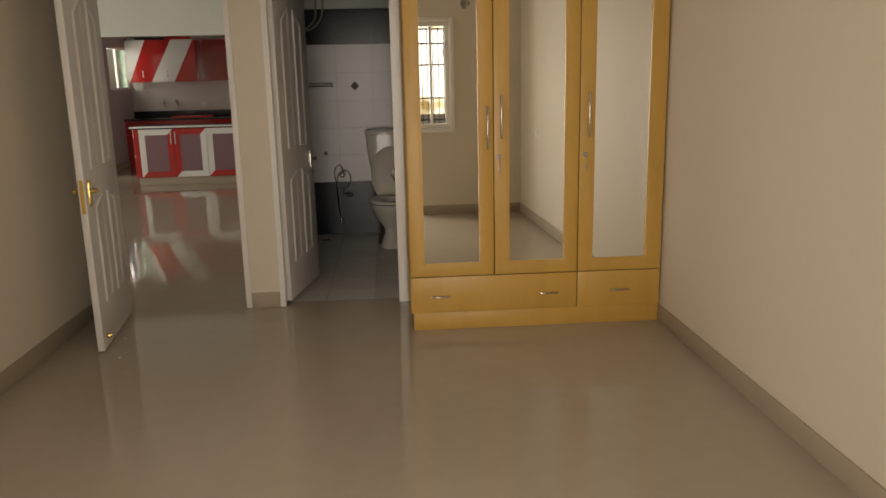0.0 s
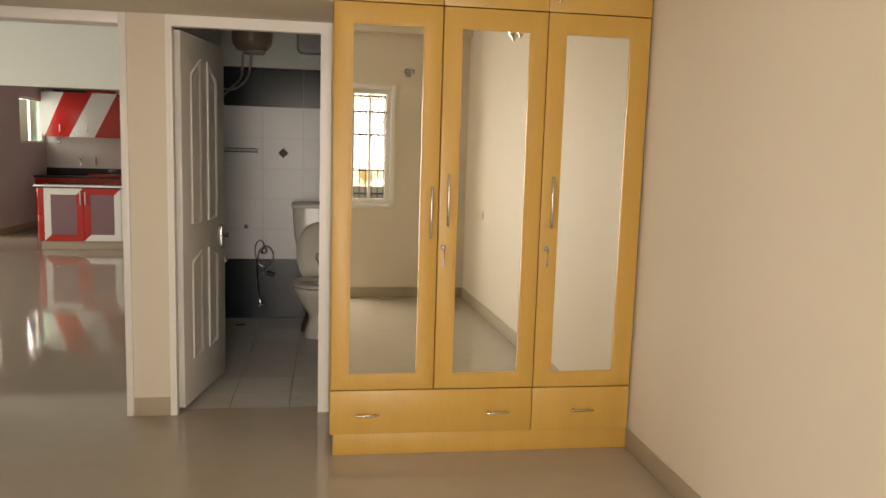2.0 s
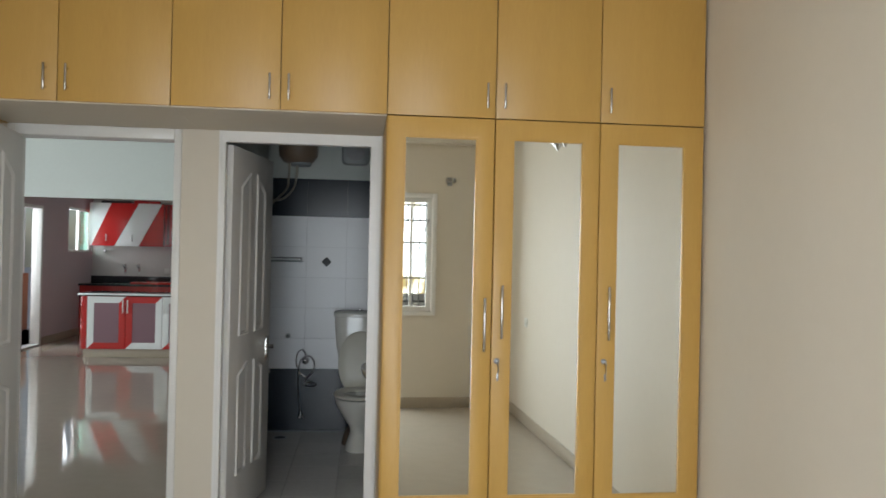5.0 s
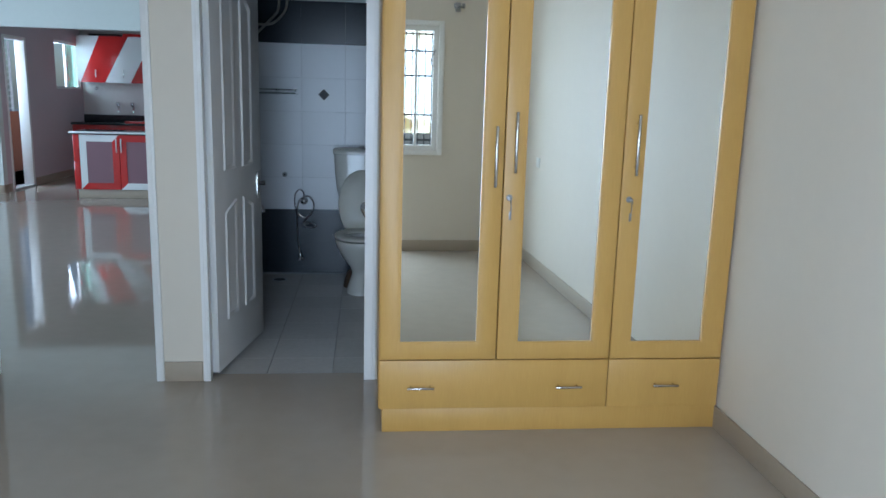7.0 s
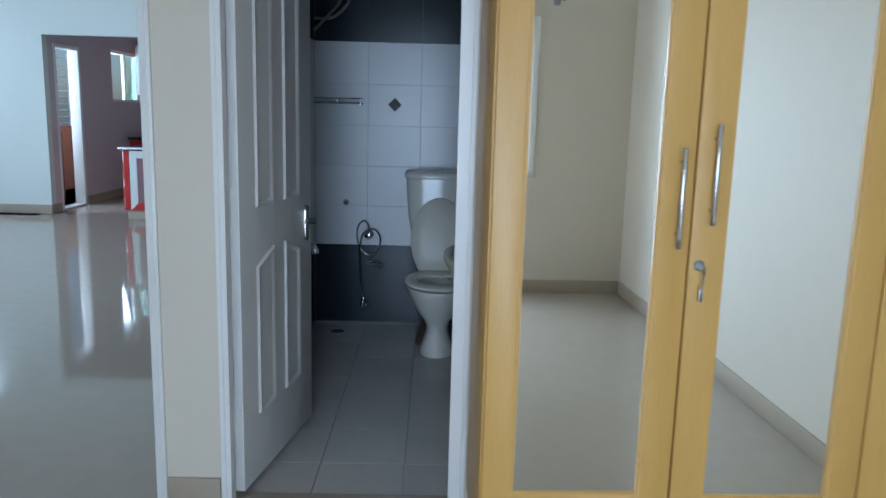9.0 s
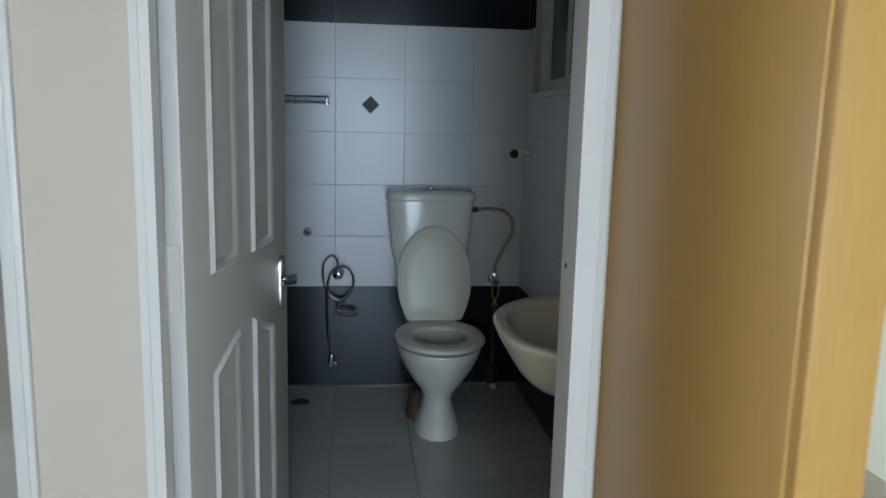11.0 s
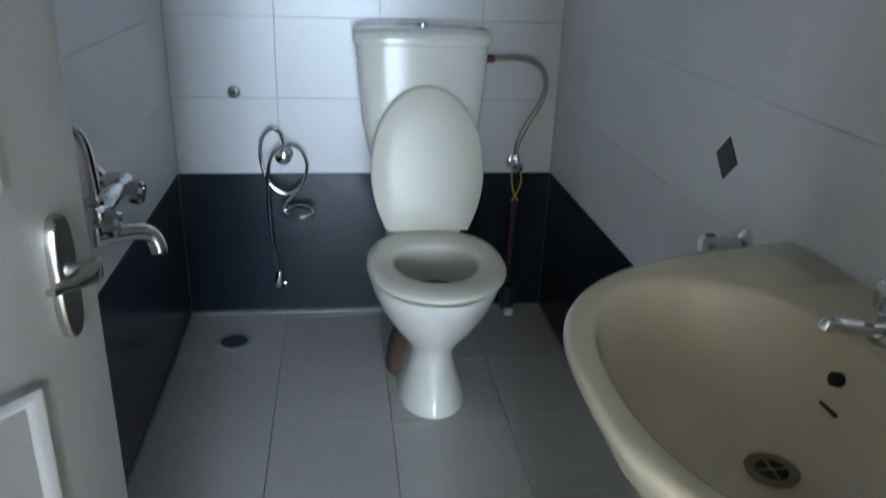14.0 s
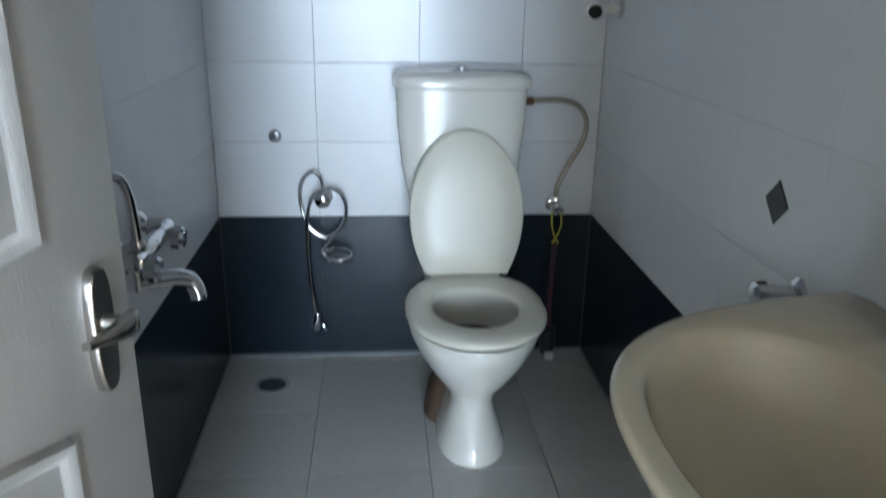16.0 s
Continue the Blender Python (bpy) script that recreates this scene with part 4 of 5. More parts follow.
# towel rod brackets: one on the side wall, its rod gone
for yy, zz, xx in ((7.315, 1.198, 0.0),):
    rod = thing("towel_rod_bracket", (BR, yy, zz), "chrome towel rod bracket with a dark socket", "bracket")
    part("flange", lathe([(0.026, 0), (0.026, 0.006), (0.014, 0.012)], (BR, yy, zz), (-1, 0, 0), 18), CHROME, rod)
    part("stem", tube([(BR - 0.006, yy, zz), (BR - 0.04, yy, zz), (BR - 0.07, yy, zz - 0.006)], 0.011, 12, 4), OFF_WHITE, rod)
    part("socket", lathe([(0.022, -0.014), (0.024, 0), (0.022, 0.014)], (BR - 0.082, yy, zz - 0.008), (0.3, 1, 0), 18), DULL_METAL, rod)
    part("rod_hole", lathe([(0.0205, 0), (0.0205, 0.002)], (BR - 0.085, yy - 0.0145, zz - 0.008), (-0.3, -1, 0), 16), HOLE_SHADE, rod)

# dark blue-tinted mirror cabinet over the basin
cab = thing("mirror_cabinet", (BR, 5.75, 1.39), "dark blue-tinted mirror cabinet over the basin", "shelf")
part("tray", box(BR - 0.11, BR, 5.28, 5.78, 1.383, 1.42, bevel=0.008), SMOKED, cab)
part("back", box(BR - 0.012, BR, 5.29, 5.77, 1.42, 1.62, bevel=0.003), SMOKED, cab)

# floor drain
dr = thing("floor_drain", (-0.722, 7.275, -0.006), "round dark floor drain grating", "drain")
part("ring", lathe([(0.058, 0.0), (0.058, 0.003), (0.046, 0.004), (0.045, 0.0)], (-0.722, 7.275, -0.0095), (0, 0, 1), 28), PVC, dr)
part("grating", lathe([(0.044, 0), (0.044, 0.0025)], (-0.722, 7.275, -0.0095), (0, 0, 1), 24), GROUT_DARK, dr)

# water heater and its pipes high on the back wall
wh = thing("water_heater", (-0.55, 7.24, 2.22), "brown wall-hung water heater with flexible pipes", "heater")
part("tank", lathe([(0.05, -0.03), (0.115, -0.015), (0.150, 0.03), (0.155, 0.06), (0.155, 0.48), (0.12, 0.52)], (-0.625, 7.27, 2.22), (0, 0, 1), 32), HEATER, wh)
part("cap", lathe([(0.075, -0.045), (0.085, -0.035), (0.085, -0.015)], (-0.605, 7.27, 2.22), (0, 0, 1), 24), PVC, wh)
for s in (-1, 1):
    part("pipe", tube([(-0.66 + s * 0.03, 7.24, 2.20), (-0.665 + s * 0.03, 7.25, 2.09), (-0.69 + s * 0.025, 7.30, 1.99), (-0.78 + s * 0.02, 7.36, 1.91), (-0.88, 7.40, 1.87 + s * 0.035)], 0.009, 10, 6), HOSE, wh)
ex = thing("exhaust_fan", (-0.17, BB, 2.33), "round-cornered grey exhaust fan housing", "fan")
part("housing", loft([[Vector((p.x, BB - d, p.y)) for p in ring((-0.17, 2.33, 0), 0.115 * s, 0.115 * s, 32, 5)] for s, d in ((1.0, 0.004), (1.0, 0.02), (0.92, 0.05), (0.8, 0.055))]), PVC, ex)
part("grille", loft([[Vector((p.x, BB - d, p.y)) for p in ring((-0.17, 2.33, 0), 0.08, 0.08, 24)] for d in (0.056, 0.06)]), DULL_METAL, ex)

for ob, dy in ((pipe, -0.016), (v1, 0), (h, 0), (brush, 0), (hs, 0), (plug, 0), (shelf, 0), (dr, -0.016), (wh, -0.016), (ex, 0)):
    ob.location += Vector((-0.014, dy, 0))

# ventilator window
vw = thing("window_2", (BR + 0.07, 6.8, WZ0), "cream sliding ventilator window with frosted panes", "window", kind="structure")
part("window_sill", boxes((BR - 0.012, BR + 0.13, WY0 - 0.01, WY1 + 0.01, WZ0 - 0.022, WZ0 + 0.002), bevel=0.003), OFF_WHITE, vw)
part("window_frame", boxes((BR + 0.03, BR + 0.10, WY0, WY0 + 0.03, WZ0 + 0.003, WZ1), (BR + 0.03, BR + 0.10, WY1 - 0.03, WY1, WZ0 + 0.003, WZ1), (BR + 0.03, BR + 0.10, WY0 + 0.03, WY1 - 0.03, WZ0 + 0.003, WZ0 + 0.03), (BR + 0.03, BR + 0.10, WY0 + 0.03, WY1 - 0.03, WZ1 - 0.03, WZ1)), OFF_WHITE, vw)
for y0, y1, x in ((6.40, 6.90, BR + 0.045), (6.86, 7.33, BR + 0.075)):
    sash = part("sash", boxes((x - 0.012, x + 0.012, y0, y0 + 0.035, WZ0 + 0.03, WZ1 - 0.03), (x - 0.012, x + 0.012, y1 - 0.035, y1, WZ0 + 0.03, WZ1 - 0.03), (x - 0.012, x + 0.012, y0 + 0.035, y1 - 0.035, WZ0 + 0.03, WZ0 + 0.06), (x - 0.012, x + 0.012, y0 + 0.035, y1 - 0.035, WZ1 - 0.06, WZ1 - 0.03)), OFF_WHITE, vw)
    pane = part("pane", boxes((x - 0.002, x + 0.002, y0 + 0.035, y1 - 0.035, WZ0 + 0.06, WZ1 - 0.06)), SHADED_GLASS, sash)
    pane.visible_shadow = False
part("catch", lathe([(0.008, 0), (0.008, 0.006)], (BR + 0.033, 6.418, WZ0 + 0.055), (-1, 0, 0), 12), BLACK, vw)
part("blank_panel", boxes((BR + 0.052, BR + 0.058, WY0 + 0.031, 6.41, WZ0 + 0.031, WZ1 - 0.031)), LILAC, vw, "pale lilac panel closing the open side")
for y0, y1, z0, z1 in ((6.365, 6.295, 0.21, 0.035), (6.335, 6.270, 0.34, 0.18)):
    part("stay_arm", loft([[Vector((BR + x, y0 + (y1 - y0) * q + o, WZ0 + z0 + (z1 - z0) * q)) for x, o in ((0.040, -0.008), (0.048, -0.008), (0.048, 0.008), (0.040, 0.008))] for q in (0, 1)]), IRON, vw, "dark slanting stay arm")


# ---- kitchen ----
def base_unit(x0, x1, colours):
    """A base cabinet with one framed, frosted door; colours of the frame's left, top, right and bottom."""
    u = thing("base_cabinet", ((x0 + x1) / 2, 12.0, 0.0), "red and white gloss base cabinet with frosted door", "cabinet", "kitchen base cabinets")
    y, z0, z1, w = 11.75, 0.115, 0.822, 0.085
    part("carcass", boxes((x0 + 0.001, x1 - 0.001, y + 0.022, 12.36, 0.115, 0.825)), RED, u)
    d = part("door", boxes((x0 + w * 0.9, x1 - w * 0.9, y + 0.006, y + 0.012, z0 + w * 0.9, z1 - w * 0.9)), FROST, u, "frosted mauve glass door panel")
    L, R, B, T = x0 + 0.003, x1 - 0.003, z0, z1

    def strip(name, pts, mat):
        bm = loft([[Vector((p[0], yy, p[1])) for p in pts] for yy in (y, y + 0.02)])
        part(name, bm, mat, d)

    strip("stile", ((L, B), (L + w, B + w), (L + w, T - w), (L, T)), colours[0])
    strip("rail", ((L, T), (L + w, T - w), (R - w, T - w), (R, T)), colours[1])
    strip("stile", ((R, T), (R - w, T - w), (R - w, B + w), (R, B)), colours[2])
    strip("rail", ((R, B), (R - w, B + w), (L + w, B + w), (L, B)), colours[3])
    return d


KR, KW = RED, WHITE_LAM
for i, (x0, x1, cols, hx) in enumerate(((-3.735, -3.235, (KW, KW, KR, KR), -3.265), (-3.235, -2.755, (KR, KR, KW, KW), -3.205), (-2.755, -2.255, (KW, KW, KR, KR), -2.725), (-2.255, -1.755, (KR, KR, KW, KW), -1.79), (-1.755, -1.255, (KW, KW, KR, KR), -1.725))):
    bow_handle(base_unit(x0, x1, cols), hx, 11.75, 0.60, 0.78, OFF_WHITE, 0.03, 0.008)
end = thing("end_cabinet", (-3.78, 12.0, 0), "narrow red gloss end unit with one drawer", "cabinet")
part("front", boxes((-3.815, -3.738, 11.752, 11.77, 0.48, 0.822), bevel=0.004), RED, end)
part("front", boxes((-3.815, -3.738, 11.752, 11.77, 0.115, 0.473), bevel=0.004), RED, end)
part("body", boxes((-3.812, -3.737, 11.772, 12.36, 0.115, 0.825)), RED, end)
pl = thing("cabinet_plinth", (-2.5, 12.0, 0), "beige tiled plinth under the base cabinets", "plinth")
part("plinth", boxes((-3.79, -1.2, 11.79, 12.34, 0.0, 0.113), bevel=0.004), SKIRT, pl)
wt = thing("worktop", (-2.5, 12.0, 0.827), "black granite kitchen worktop with its edge highlight as a white strip", "worktop")
part("slab", box(-3.85, -1.2, 11.72, 12.40, 0.827, 0.862, bevel=0.008), GRANITE, wt)
# White strip stands in for the bright reflection along the granite edge.
part("nosing", box(-3.852, -1.2, 11.712, 11.726, 0.842, 0.866, bevel=0.006), WHITE_LAM, wt)
bu = thing("back_counter", (-3.0, 14.9, 0), "red base counter along the kitchen wall", "cabinet")
part("body", boxes((KX + 0.02, -1.2, 14.62, KB - 0.002, 0.0, 0.825)), RED, bu)
bw = thing("worktop", (-3.0, 14.9, 0.827), "black granite worktop with upstand along the wall", "worktop")
part("slab", box(KX + 0.012, -1.2, 14.56, KB - 0.002, 0.827, 0.862, bevel=0.006), GRANITE, bw)
part("upstand", box(KX + 0.012, -1.2, KB - 0.022, KB - 0.002, 0.862, 0.98, bevel=0.003), GRANITE, bw)
# Red slab added in place of the cabinet reflection on the glossy top.
part("tray", box(-4.0, -3.3, 14.57, 15.05, 0.862, 0.90, bevel=0.008), RED, bw, "red slab for the reflection of the cabinets in the worktop")

up = thing("wall_cabinet", (-4.0, 15.0, 1.52), "red and white diagonally striped wall cabinet", "cabinet")
part("body", boxes((-4.79, -3.545, 14.87, KB - 0.002, 1.52, 2.26)), RED, up)
ub, ut, uy = 1.515, 2.262, 14.85


def stripe(name, pts, mat):
    return part(name, loft([[Vector((x, yy, z)) for x, z in pts] for yy in (uy, uy + 0.018)]), mat, up)


stripe("panel", ((-4.79, ub + 0.08), (-4.77, ub), (-4.756, ub), (-4.428, ut), (-4.79, ut)), KW)
s1 = stripe("panel", ((-4.753, ub), (-4.369, ub), (-3.969, ut), (-4.425, ut)), KR)
s2 = stripe("panel", ((-4.366, ub), (-3.956, ub), (-3.571, ut), (-3.966, ut)), KW)
stripe("panel", ((-3.953, ub), (-3.545, ub), (-3.545, ut), (-3.568, ut)), KR)
bow_handle(s1, -4.50, uy, 1.60, 1.72, OFF_WHITE, 0.03, 0.008)
bow_handle(s2, -4.06, uy, 1.60, 1.72, STEEL, 0.03, 0.008)
part("crown", boxes((-4.05, -3.62, 14.86, 15.0, 2.263, 2.31), bevel=0.003), KR, up)
duct = thing("storage_tray", (-4.35, 15.0, 2.262), "dark flat tray lying on the wall cabinet", "tray")
part("tray", box(-4.62, -4.10, 14.9, 15.15, 2.2635, 2.30, bevel=0.01), BLACK, duct)
ou = thing("open_wall_unit", (-3.0, 15.0, 1.52), "dark red open wall unit with shelves", "cabinet")
part("case", boxes((-3.54, -3.52, 14.97, KB - 0.002, 1.52, 2.26), (-2.52, -2.50, 14.97, KB - 0.002, 1.52, 2.30), (-3.52, -2.52, KB - 0.02, KB - 0.002, 1.52, 2.26), (-3.52, -2.52, 14.97, KB - 0.02, 1.52, 1.54), (-3.52, -2.52, 14.97, KB - 0.02, 2.24, 2.26)), RED, ou)
part("shelf", boxes((-3.52, -2.52, 14.93, KB - 0.02, 1.90, 1.915)), RED, ou)
part("rail", tube([(-3.0, 14.9, 1.62), (-2.55, 14.9, 1.62)], 0.008, 8, 0), CHROME, ou)
part("rail", tube([(-3.0, 14.9, 2.02), (-2.55, 14.9, 2.02)], 0.008, 8, 0), CHROME, ou)
part("crown", boxes((-3.02, -2.5, 14.88, 15.0, 2.263, 2.33), bevel=0.003), KR, ou)

for x in (-4.27, -4.03):
    tp = thing("wall_tap", (x, KB, 1.10), "chrome wall-mounted kitchen tap", "tap", "pair of kitchen wall taps")
    part("flange", lathe([(0.028, 0), (0.028, 0.006), (0.016, 0.012), (0.016, 0.06)], (x, KB, 1.12), (0, -1, 0), 14), CHROME, tp)
    part("spout", tube([(x, KB - 0.05, 1.12), (x + 0.03, KB - 0.12, 1.10), (x + 0.05, KB - 0.18, 1.06), (x + 0.05, KB - 0.19, 1.03)], 0.018, 10, 5), CHROME, tp)
    part("knob", lathe([(0.016, 0), (0.032, 0.02), (0.030, 0.055), (0.018, 0.065)], (x, KB - 0.05, 1.13), (-0.2, 0, 1), 10), CHROME, tp)
sock = thing("socket", (-3.55, KB, 1.08), "white wall socket above the worktop", "socket")
part("plate", box(-3.60, -3.50, KB - 0.008, KB, 1.03, 1.13, bevel=0.003), OFF_WHITE, sock)
sock2 = thing("socket", (KX, 14.3, 1.22), "white wall socket beside the kitchen window", "socket")
part("plate", box(KX, KX + 0.008, 14.22, 14.38, 1.15, 1.29, bevel=0.003), OFF_WHITE, sock2)
pot = thing("wall_hook", (-4.62, KB, 1.42), "small chrome fitting under the wall cabinet", "fitting")
part("hook", lathe([(0.03, 0), (0.03, 0.03), (0.015, 0.06)], (-4.62, KB, 1.42), (0, -1, 0), 12), CHROME, pot)

kw = thing("window_3", (KX - 0.06, 14.6, 1.395), "white sliding kitchen window, one half open", "window", kind="structure")
part("window_frame", boxes((KX - 0.10, KX - 0.02, 14.08, 14.12, 1.396, 2.139), (KX - 0.10, KX - 0.02, 15.08, 15.12, 1.396, 2.139), (KX - 0.10, KX - 0.02, 14.12, 15.08, 1.396, 1.43), (KX - 0.10, KX - 0.02, 14.12, 15.08, 2.10, 2.139), (KX - 0.07, KX - 0.03, 14.60, 14.64, 1.43, 2.10)), GLOSS_WHITE, kw)
pane = part("pane", boxes((KX - 0.052, KX - 0.046, 14.64, 15.08, 1.43, 2.10)), GREEN_GLASS, kw, "green tinted glass pane")
pane.visible_shadow = False
kd = thing("door_frame_3", (KX - 0.06, 12.7, 0), "white frame of the kitchen balcony door", "door frame", kind="structure")
part("jamb", boxes((KX - 0.125, KX + 0.012, 12.361, 12.40, 0, 2.088), bevel=0.003), GLOSS_WHITE, kd)
part("jamb", boxes((KX - 0.125, KX + 0.012, 13.0, 13.059, 0, 2.088), bevel=0.003), GLOSS_WHITE, kd)
part("head", boxes((KX - 0.125, KX + 0.012, 12.40, 13.0, 2.04, 2.088), bevel=0.003), GLOSS_WHITE, kd)
part("threshold", boxes((KX - 0.125, KX + 0.02, 12.40, 13.0, 0.0, 0.025), bevel=0.003), CONCRETE, kd)

for ob in scene.objects:
    if ob.parent is None and ob.location.y > 11.5 and not ob.get("kind") and ob.type != "LIGHT":
        ob.location.x -= 0.04

# kitchen balcony
solid("floor_kitchen_balcony", boxes((-6.2, KX - 0.12, 11.9, 15.3, -0.03, 0.0)), CONCRETE, "pale concrete balcony floor", "floor")
solid("wall_kitchen_balcony", boxes((-6.1, -6.0, 11.9, 15.3, 0.0, 1.0)), TERRACOTTA, "orange painted balcony parapet", "wall")
gr = thing("balcony_grille", (-6.05, 13.0, 1.0), "white painted metal balcony grille", "railing")
for i in range(11):
    part("bar", tube([(-6.05, 12.0, 1.05 + i * 0.1), (-6.05, 15.2, 1.05 + i * 0.1)], 0.008, 8, 0), GLOSS_WHITE, gr)
for y in (12.0, 12.8, 13.6, 14.4, 15.2):
    part("upright", boxes((-6.065, -6.035, y - 0.015, y + 0.015, 1.0, 2.15)), GLOSS_WHITE, gr)
board = thing("wooden_board", (-5.5, 13.4, 0), "dark brown wooden board leaning by the parapet", "board")
part("board", loft([[Vector((x, y, z)) for x, y in ((-5.62, 13.55), (-5.42, 13.53), (-5.42, 13.57), (-5.62, 13.59))] for z in (0.001, 0.95)]), BROWN, board)

# glowing backdrop beyond the bedroom balcony; its emission stands in for daylight
far = bpy.data.materials.new("glowing_distance")
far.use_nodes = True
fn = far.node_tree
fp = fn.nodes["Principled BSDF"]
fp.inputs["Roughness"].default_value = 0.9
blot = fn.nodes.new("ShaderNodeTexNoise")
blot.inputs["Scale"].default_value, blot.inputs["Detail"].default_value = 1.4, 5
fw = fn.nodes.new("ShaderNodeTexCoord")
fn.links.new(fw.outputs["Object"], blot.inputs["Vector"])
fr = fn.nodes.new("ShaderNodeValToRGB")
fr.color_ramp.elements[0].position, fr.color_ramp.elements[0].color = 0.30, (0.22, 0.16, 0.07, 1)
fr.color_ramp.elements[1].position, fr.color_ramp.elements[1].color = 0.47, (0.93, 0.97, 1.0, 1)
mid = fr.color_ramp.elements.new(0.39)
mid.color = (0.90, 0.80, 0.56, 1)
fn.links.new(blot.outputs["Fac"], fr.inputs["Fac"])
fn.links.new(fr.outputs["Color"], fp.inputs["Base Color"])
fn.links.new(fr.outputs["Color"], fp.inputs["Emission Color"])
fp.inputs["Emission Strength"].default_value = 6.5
solid("backdrop", boxes((-14, 16, -9.2, -9.0, -0.12, 9.0)), far, "glowing backdrop blotched like yellowish foliage and buildings far off", "backdrop")
solid("backdrop_ground", boxes((-60, 60, -60, 60, -0.4, -0.125)), CONCRETE, "pale concrete ground below", "ground")


# ---- bathroom tiles ----
TW, TH, J = 0.331, 0.2535, 0.0013
tile_cache = {}


def tile_mesh(w, h, mat, b=0.0012):
    key = (round(w, 3), round(h, 3), mat.name, b)
    if key not in tile_cache:
        bm = bmesh.new()
        rows = [[Vector((x, y, z)) for x, y in ((-w / 2 + o, -h / 2 + o), (w / 2 - o, -h / 2 + o), (w / 2 - o, h / 2 - o), (-w / 2 + o, h / 2 - o))] for o, z in ((0, 0.0), (0, 0.007 - b), (b, 0.007))]
        loft(rows, cap0=False, bm=bm)
        tile_cache[key] = mesh_of("tile", bm, mat, 0)
    return tile_cache[key]


def lay_tiles(parent, origin, u, v, cols, rows, skip=None, tight=0.0):
    """cols and rows: lists of (start, end, ...) along u and v; a row names its material."""
    u, v = Vector(u), Vector(v)
    turn = Matrix((u, v, u.cross(v))).transposed().to_4x4()
    for c0, c1 in cols:
        for r0, r1, mat in rows:
            if skip and skip(c0, c1, r0, r1):
                continue
            gap = 0.0005 if mat is DARK_TILE else J * 1.5 if mat is GREY_TILE else J
            t = new("tile", tile_mesh(c1 - c0 - (tight or gap), r1 - r0 - (gap * 0.6 if tight else gap), mat, 0.0003 if tight or mat is DARK_TILE else 0.0012))
            t.parent = parent
            t.matrix_basis = Matrix.Translation(Vector(origin) + u * (c0 + c1) / 2 + v * (r0 + r1) / 2) @ turn


ZROWS = [(0.008, 0.260, DARK_TILE), (0.260, 0.513, DARK_TILE)] + [(0.513 + i * TH, 0.513 + (i + 1) * TH, WHITE_TILE) for i in range(5)] + [(1.7805, 2.094, DARK_TILE)]


def spans(a, b, start):
    cuts = [a] + [start + k * TW for k in range(-20, 30) if a + 0.02 < start + k * TW < b - 0.02] + [b]
    return list(zip(cuts, cuts[1:]))


lay_tiles(bath_back, (0, BB + 0.0075, 0), (1, 0, 0), (0, 0, 1), spans(BL, BR, -0.573), ZROWS)
lay_tiles(bath_left, (BL - 0.0075, 0, 0), (0, 1, 0), (0, 0, 1), spans(BF + 0.008, BB, BB), ZROWS, tight=0.0004)


def in_window(c0, c1, r0, r1):
    return -c1 > WY0 - 0.01 and -c0 < WY1 + 0.01 and r0 > WZ0 - 0.02 and r1 < WZ1 + 0.1


wall_cols = [(-b, -a) for a, b in [(BF + 0.008, 5.52), (5.52, 5.85), (5.85, WY0 - 0.012), (WY0 - 0.012, 6.62), (6.62, 6.99), (6.99, WY1 + 0.012), (WY1 + 0.012, BB)]]
low_cols = [(-b, -a) for a, b in spans(BF + 0.008, BB, BB)]
right_rows = [r for r in ZROWS if r[1] <= 1.28]
lay_tiles(bath_right, (BR + 0.0075, 0, 0), (0, -1, 0), (0, 0, 1), low_cols, right_rows, tight=0.0003)
lay_tiles(bath_right, (BR + 0.0075, 0, 0), (0, -1, 0), (0, 0, 1), wall_cols, [(1.2735, 1.452, WHITE_TILE)], tight=0.0003)
lay_tiles(bath_right, (BR + 0.0075, 0, 0), (0, -1, 0), (0, 0, 1), wall_cols, [(1.452, 1.7805, WHITE_TILE), (1.7805, 2.03, DARK_TILE)], skip=lambda c0, c1, r0, r1: -c1 > WY0 - 0.02 and -c0 < WY1 + 0.02)
lay_tiles(bath_right, (BR + 0.0075, 0, 0), (0, -1, 0), (0, 0, 1), wall_cols, [(2.03, 2.094, DARK_TILE)])
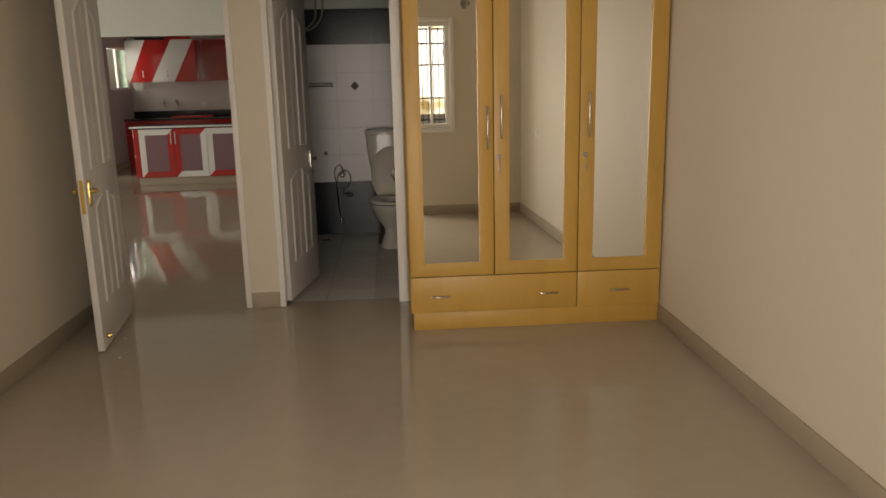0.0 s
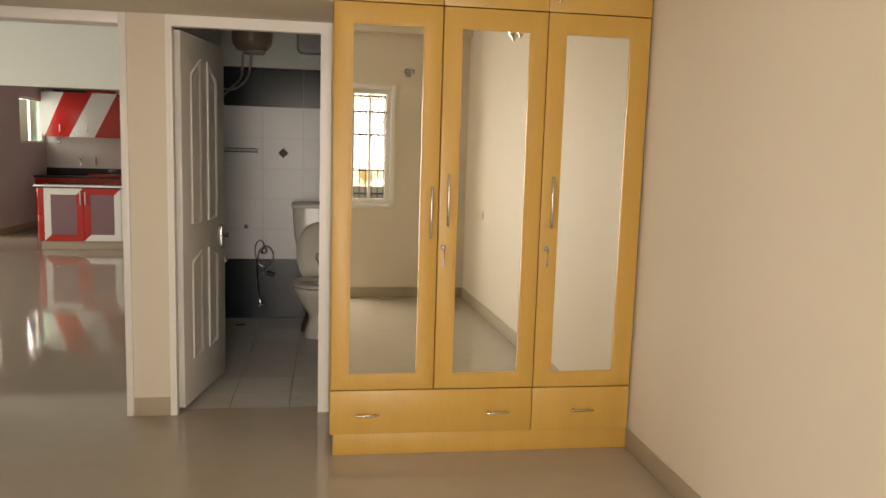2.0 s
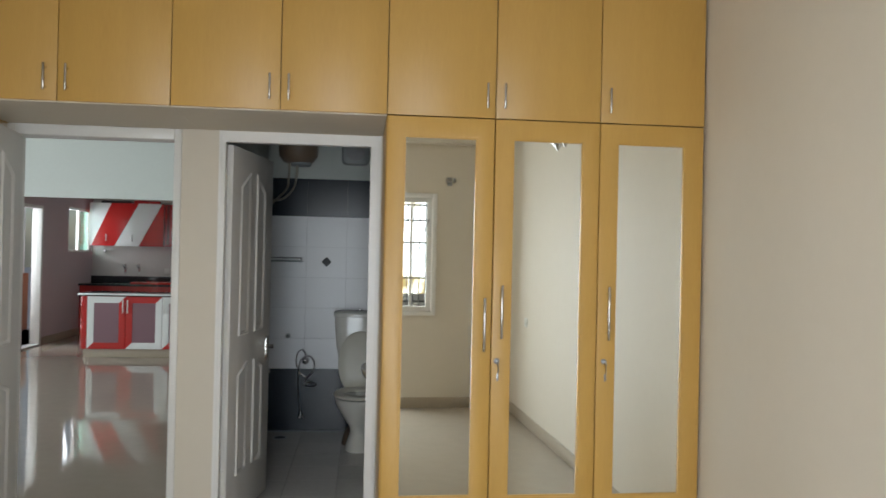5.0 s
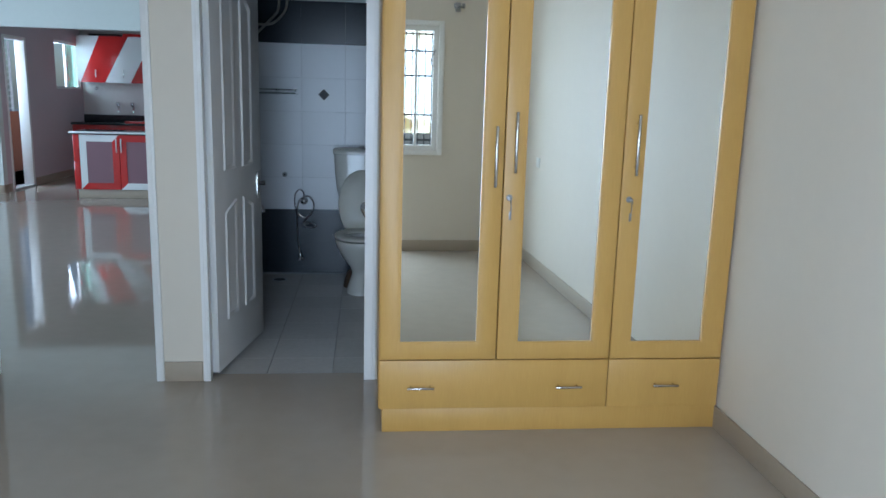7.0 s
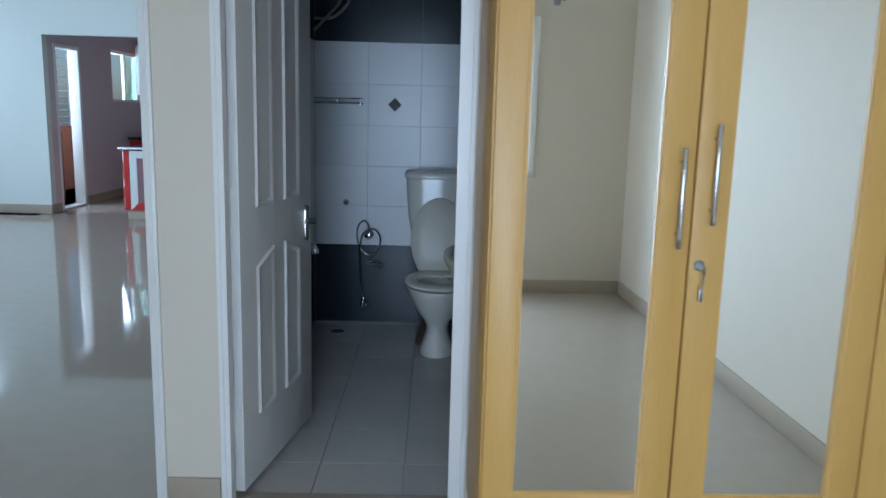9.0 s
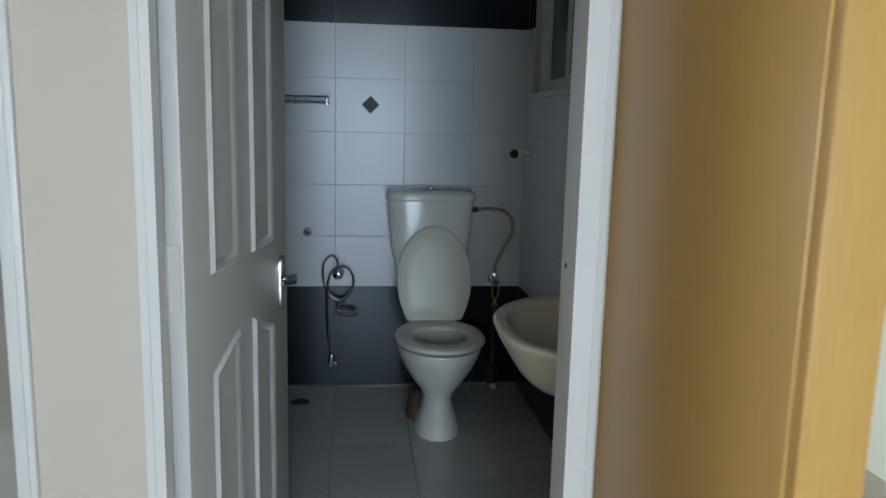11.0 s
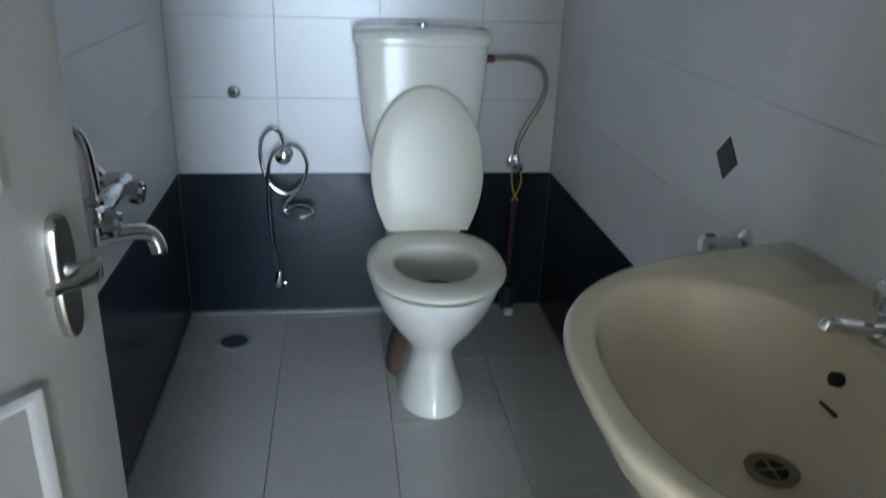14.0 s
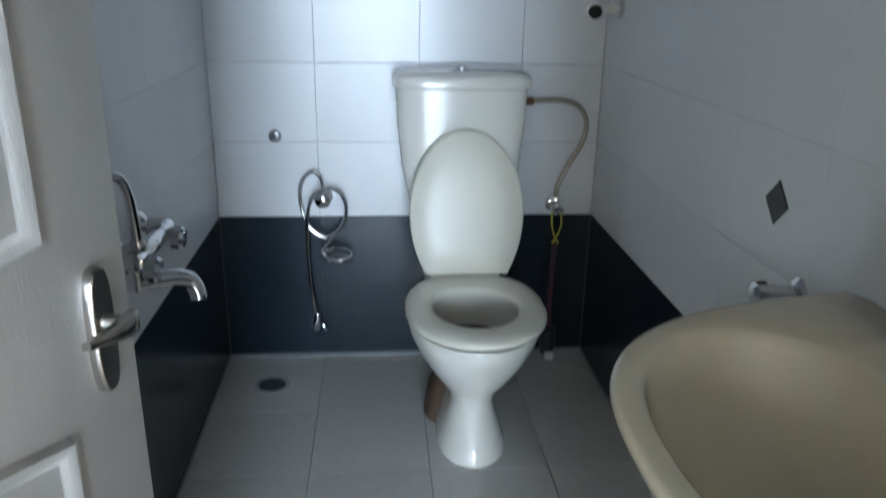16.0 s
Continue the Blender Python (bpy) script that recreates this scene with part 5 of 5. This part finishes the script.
floor_rows = [(BF - 0.03, 5.437, GREY_TILE)] + [(5.437 + i * TW, 5.437 + (i + 1) * TW, GREY_TILE) for i in range(6)] + [(5.437 + 6 * TW, BB, GREY_TILE)]
lay_tiles(bath_floor, (0, 0, -0.0165), (1, 0, 0), (0, 1, 0), spans(BL, BR, -0.573), floor_rows)

# uneven fillet of pale scale along the foot of the back wall
rows = []
x = BL + 0.004
while x < BR - 0.004:
    d, hgt = random.uniform(0.003, 0.009), random.uniform(0.002, 0.008)
    rows.append([Vector((x, BB + 0.001, -0.0098)), Vector((x, BB - d, -0.0098)), Vector((x, BB - d * 0.5, -0.0085 + hgt * 0.5)), Vector((x, BB + 0.001, -0.0085 + hgt))])
    x += random.uniform(0.006, 0.03)
part("lime_scale", loft(rows), SCALE, bath_floor, "pale lime scale along the wall foot", smooth=60)
part("corner_joint", boxes((BL - 0.001, BL + 0.0018, BB - 0.0018, BB + 0.001, 0, 0.513)), GROUT_DARK, bath_left)
part("corner_joint", boxes((BR - 0.0018, BR + 0.001, BB - 0.0018, BB + 0.001, 0, 0.513)), GROUT_DARK, bath_right)

# dark bedding behind the charcoal courses
part("joint_bedding", boxes((BL, BR, BB + 0.002, BB + 0.006, 0, 0.5125)), GROUT_DARK, bath_back)
part("joint_bedding", boxes((BL - 0.006, BL - 0.002, BF + 0.009, BB, 0, 0.5125)), GROUT_DARK, bath_left)
part("joint_bedding", boxes((BR + 0.002, BR + 0.006, BF + 0.009, BB, 0, 0.5125)), GROUT_DARK, bath_right)

# small diamond inserts
for parent, c, u in ((bath_back, (-0.406, BB + 0.0005, 1.405), (1, 0, 0)), (bath_right, (BR + 0.0005, 6.276, 0.893), (0, -1, 0)), (bath_left, (BL - 0.0005, 6.32, 1.4), (0, 1, 0))):
    u, w = Vector(u), Vector((0, 0, 1))
    out = u.cross(w)
    rows = [[Vector(c) + out * d + u * (a * s) + w * (b * s) for a, b in ((0.042, 0), (0, 0.042), (-0.042, 0), (0, -0.042))] for s, d in ((1, -0.001), (1, 0.002), (0.93, 0.003))]
    part("diamond_insert", loft(rows), DECO, parent, "small patterned dark diamond tile", smooth=0)
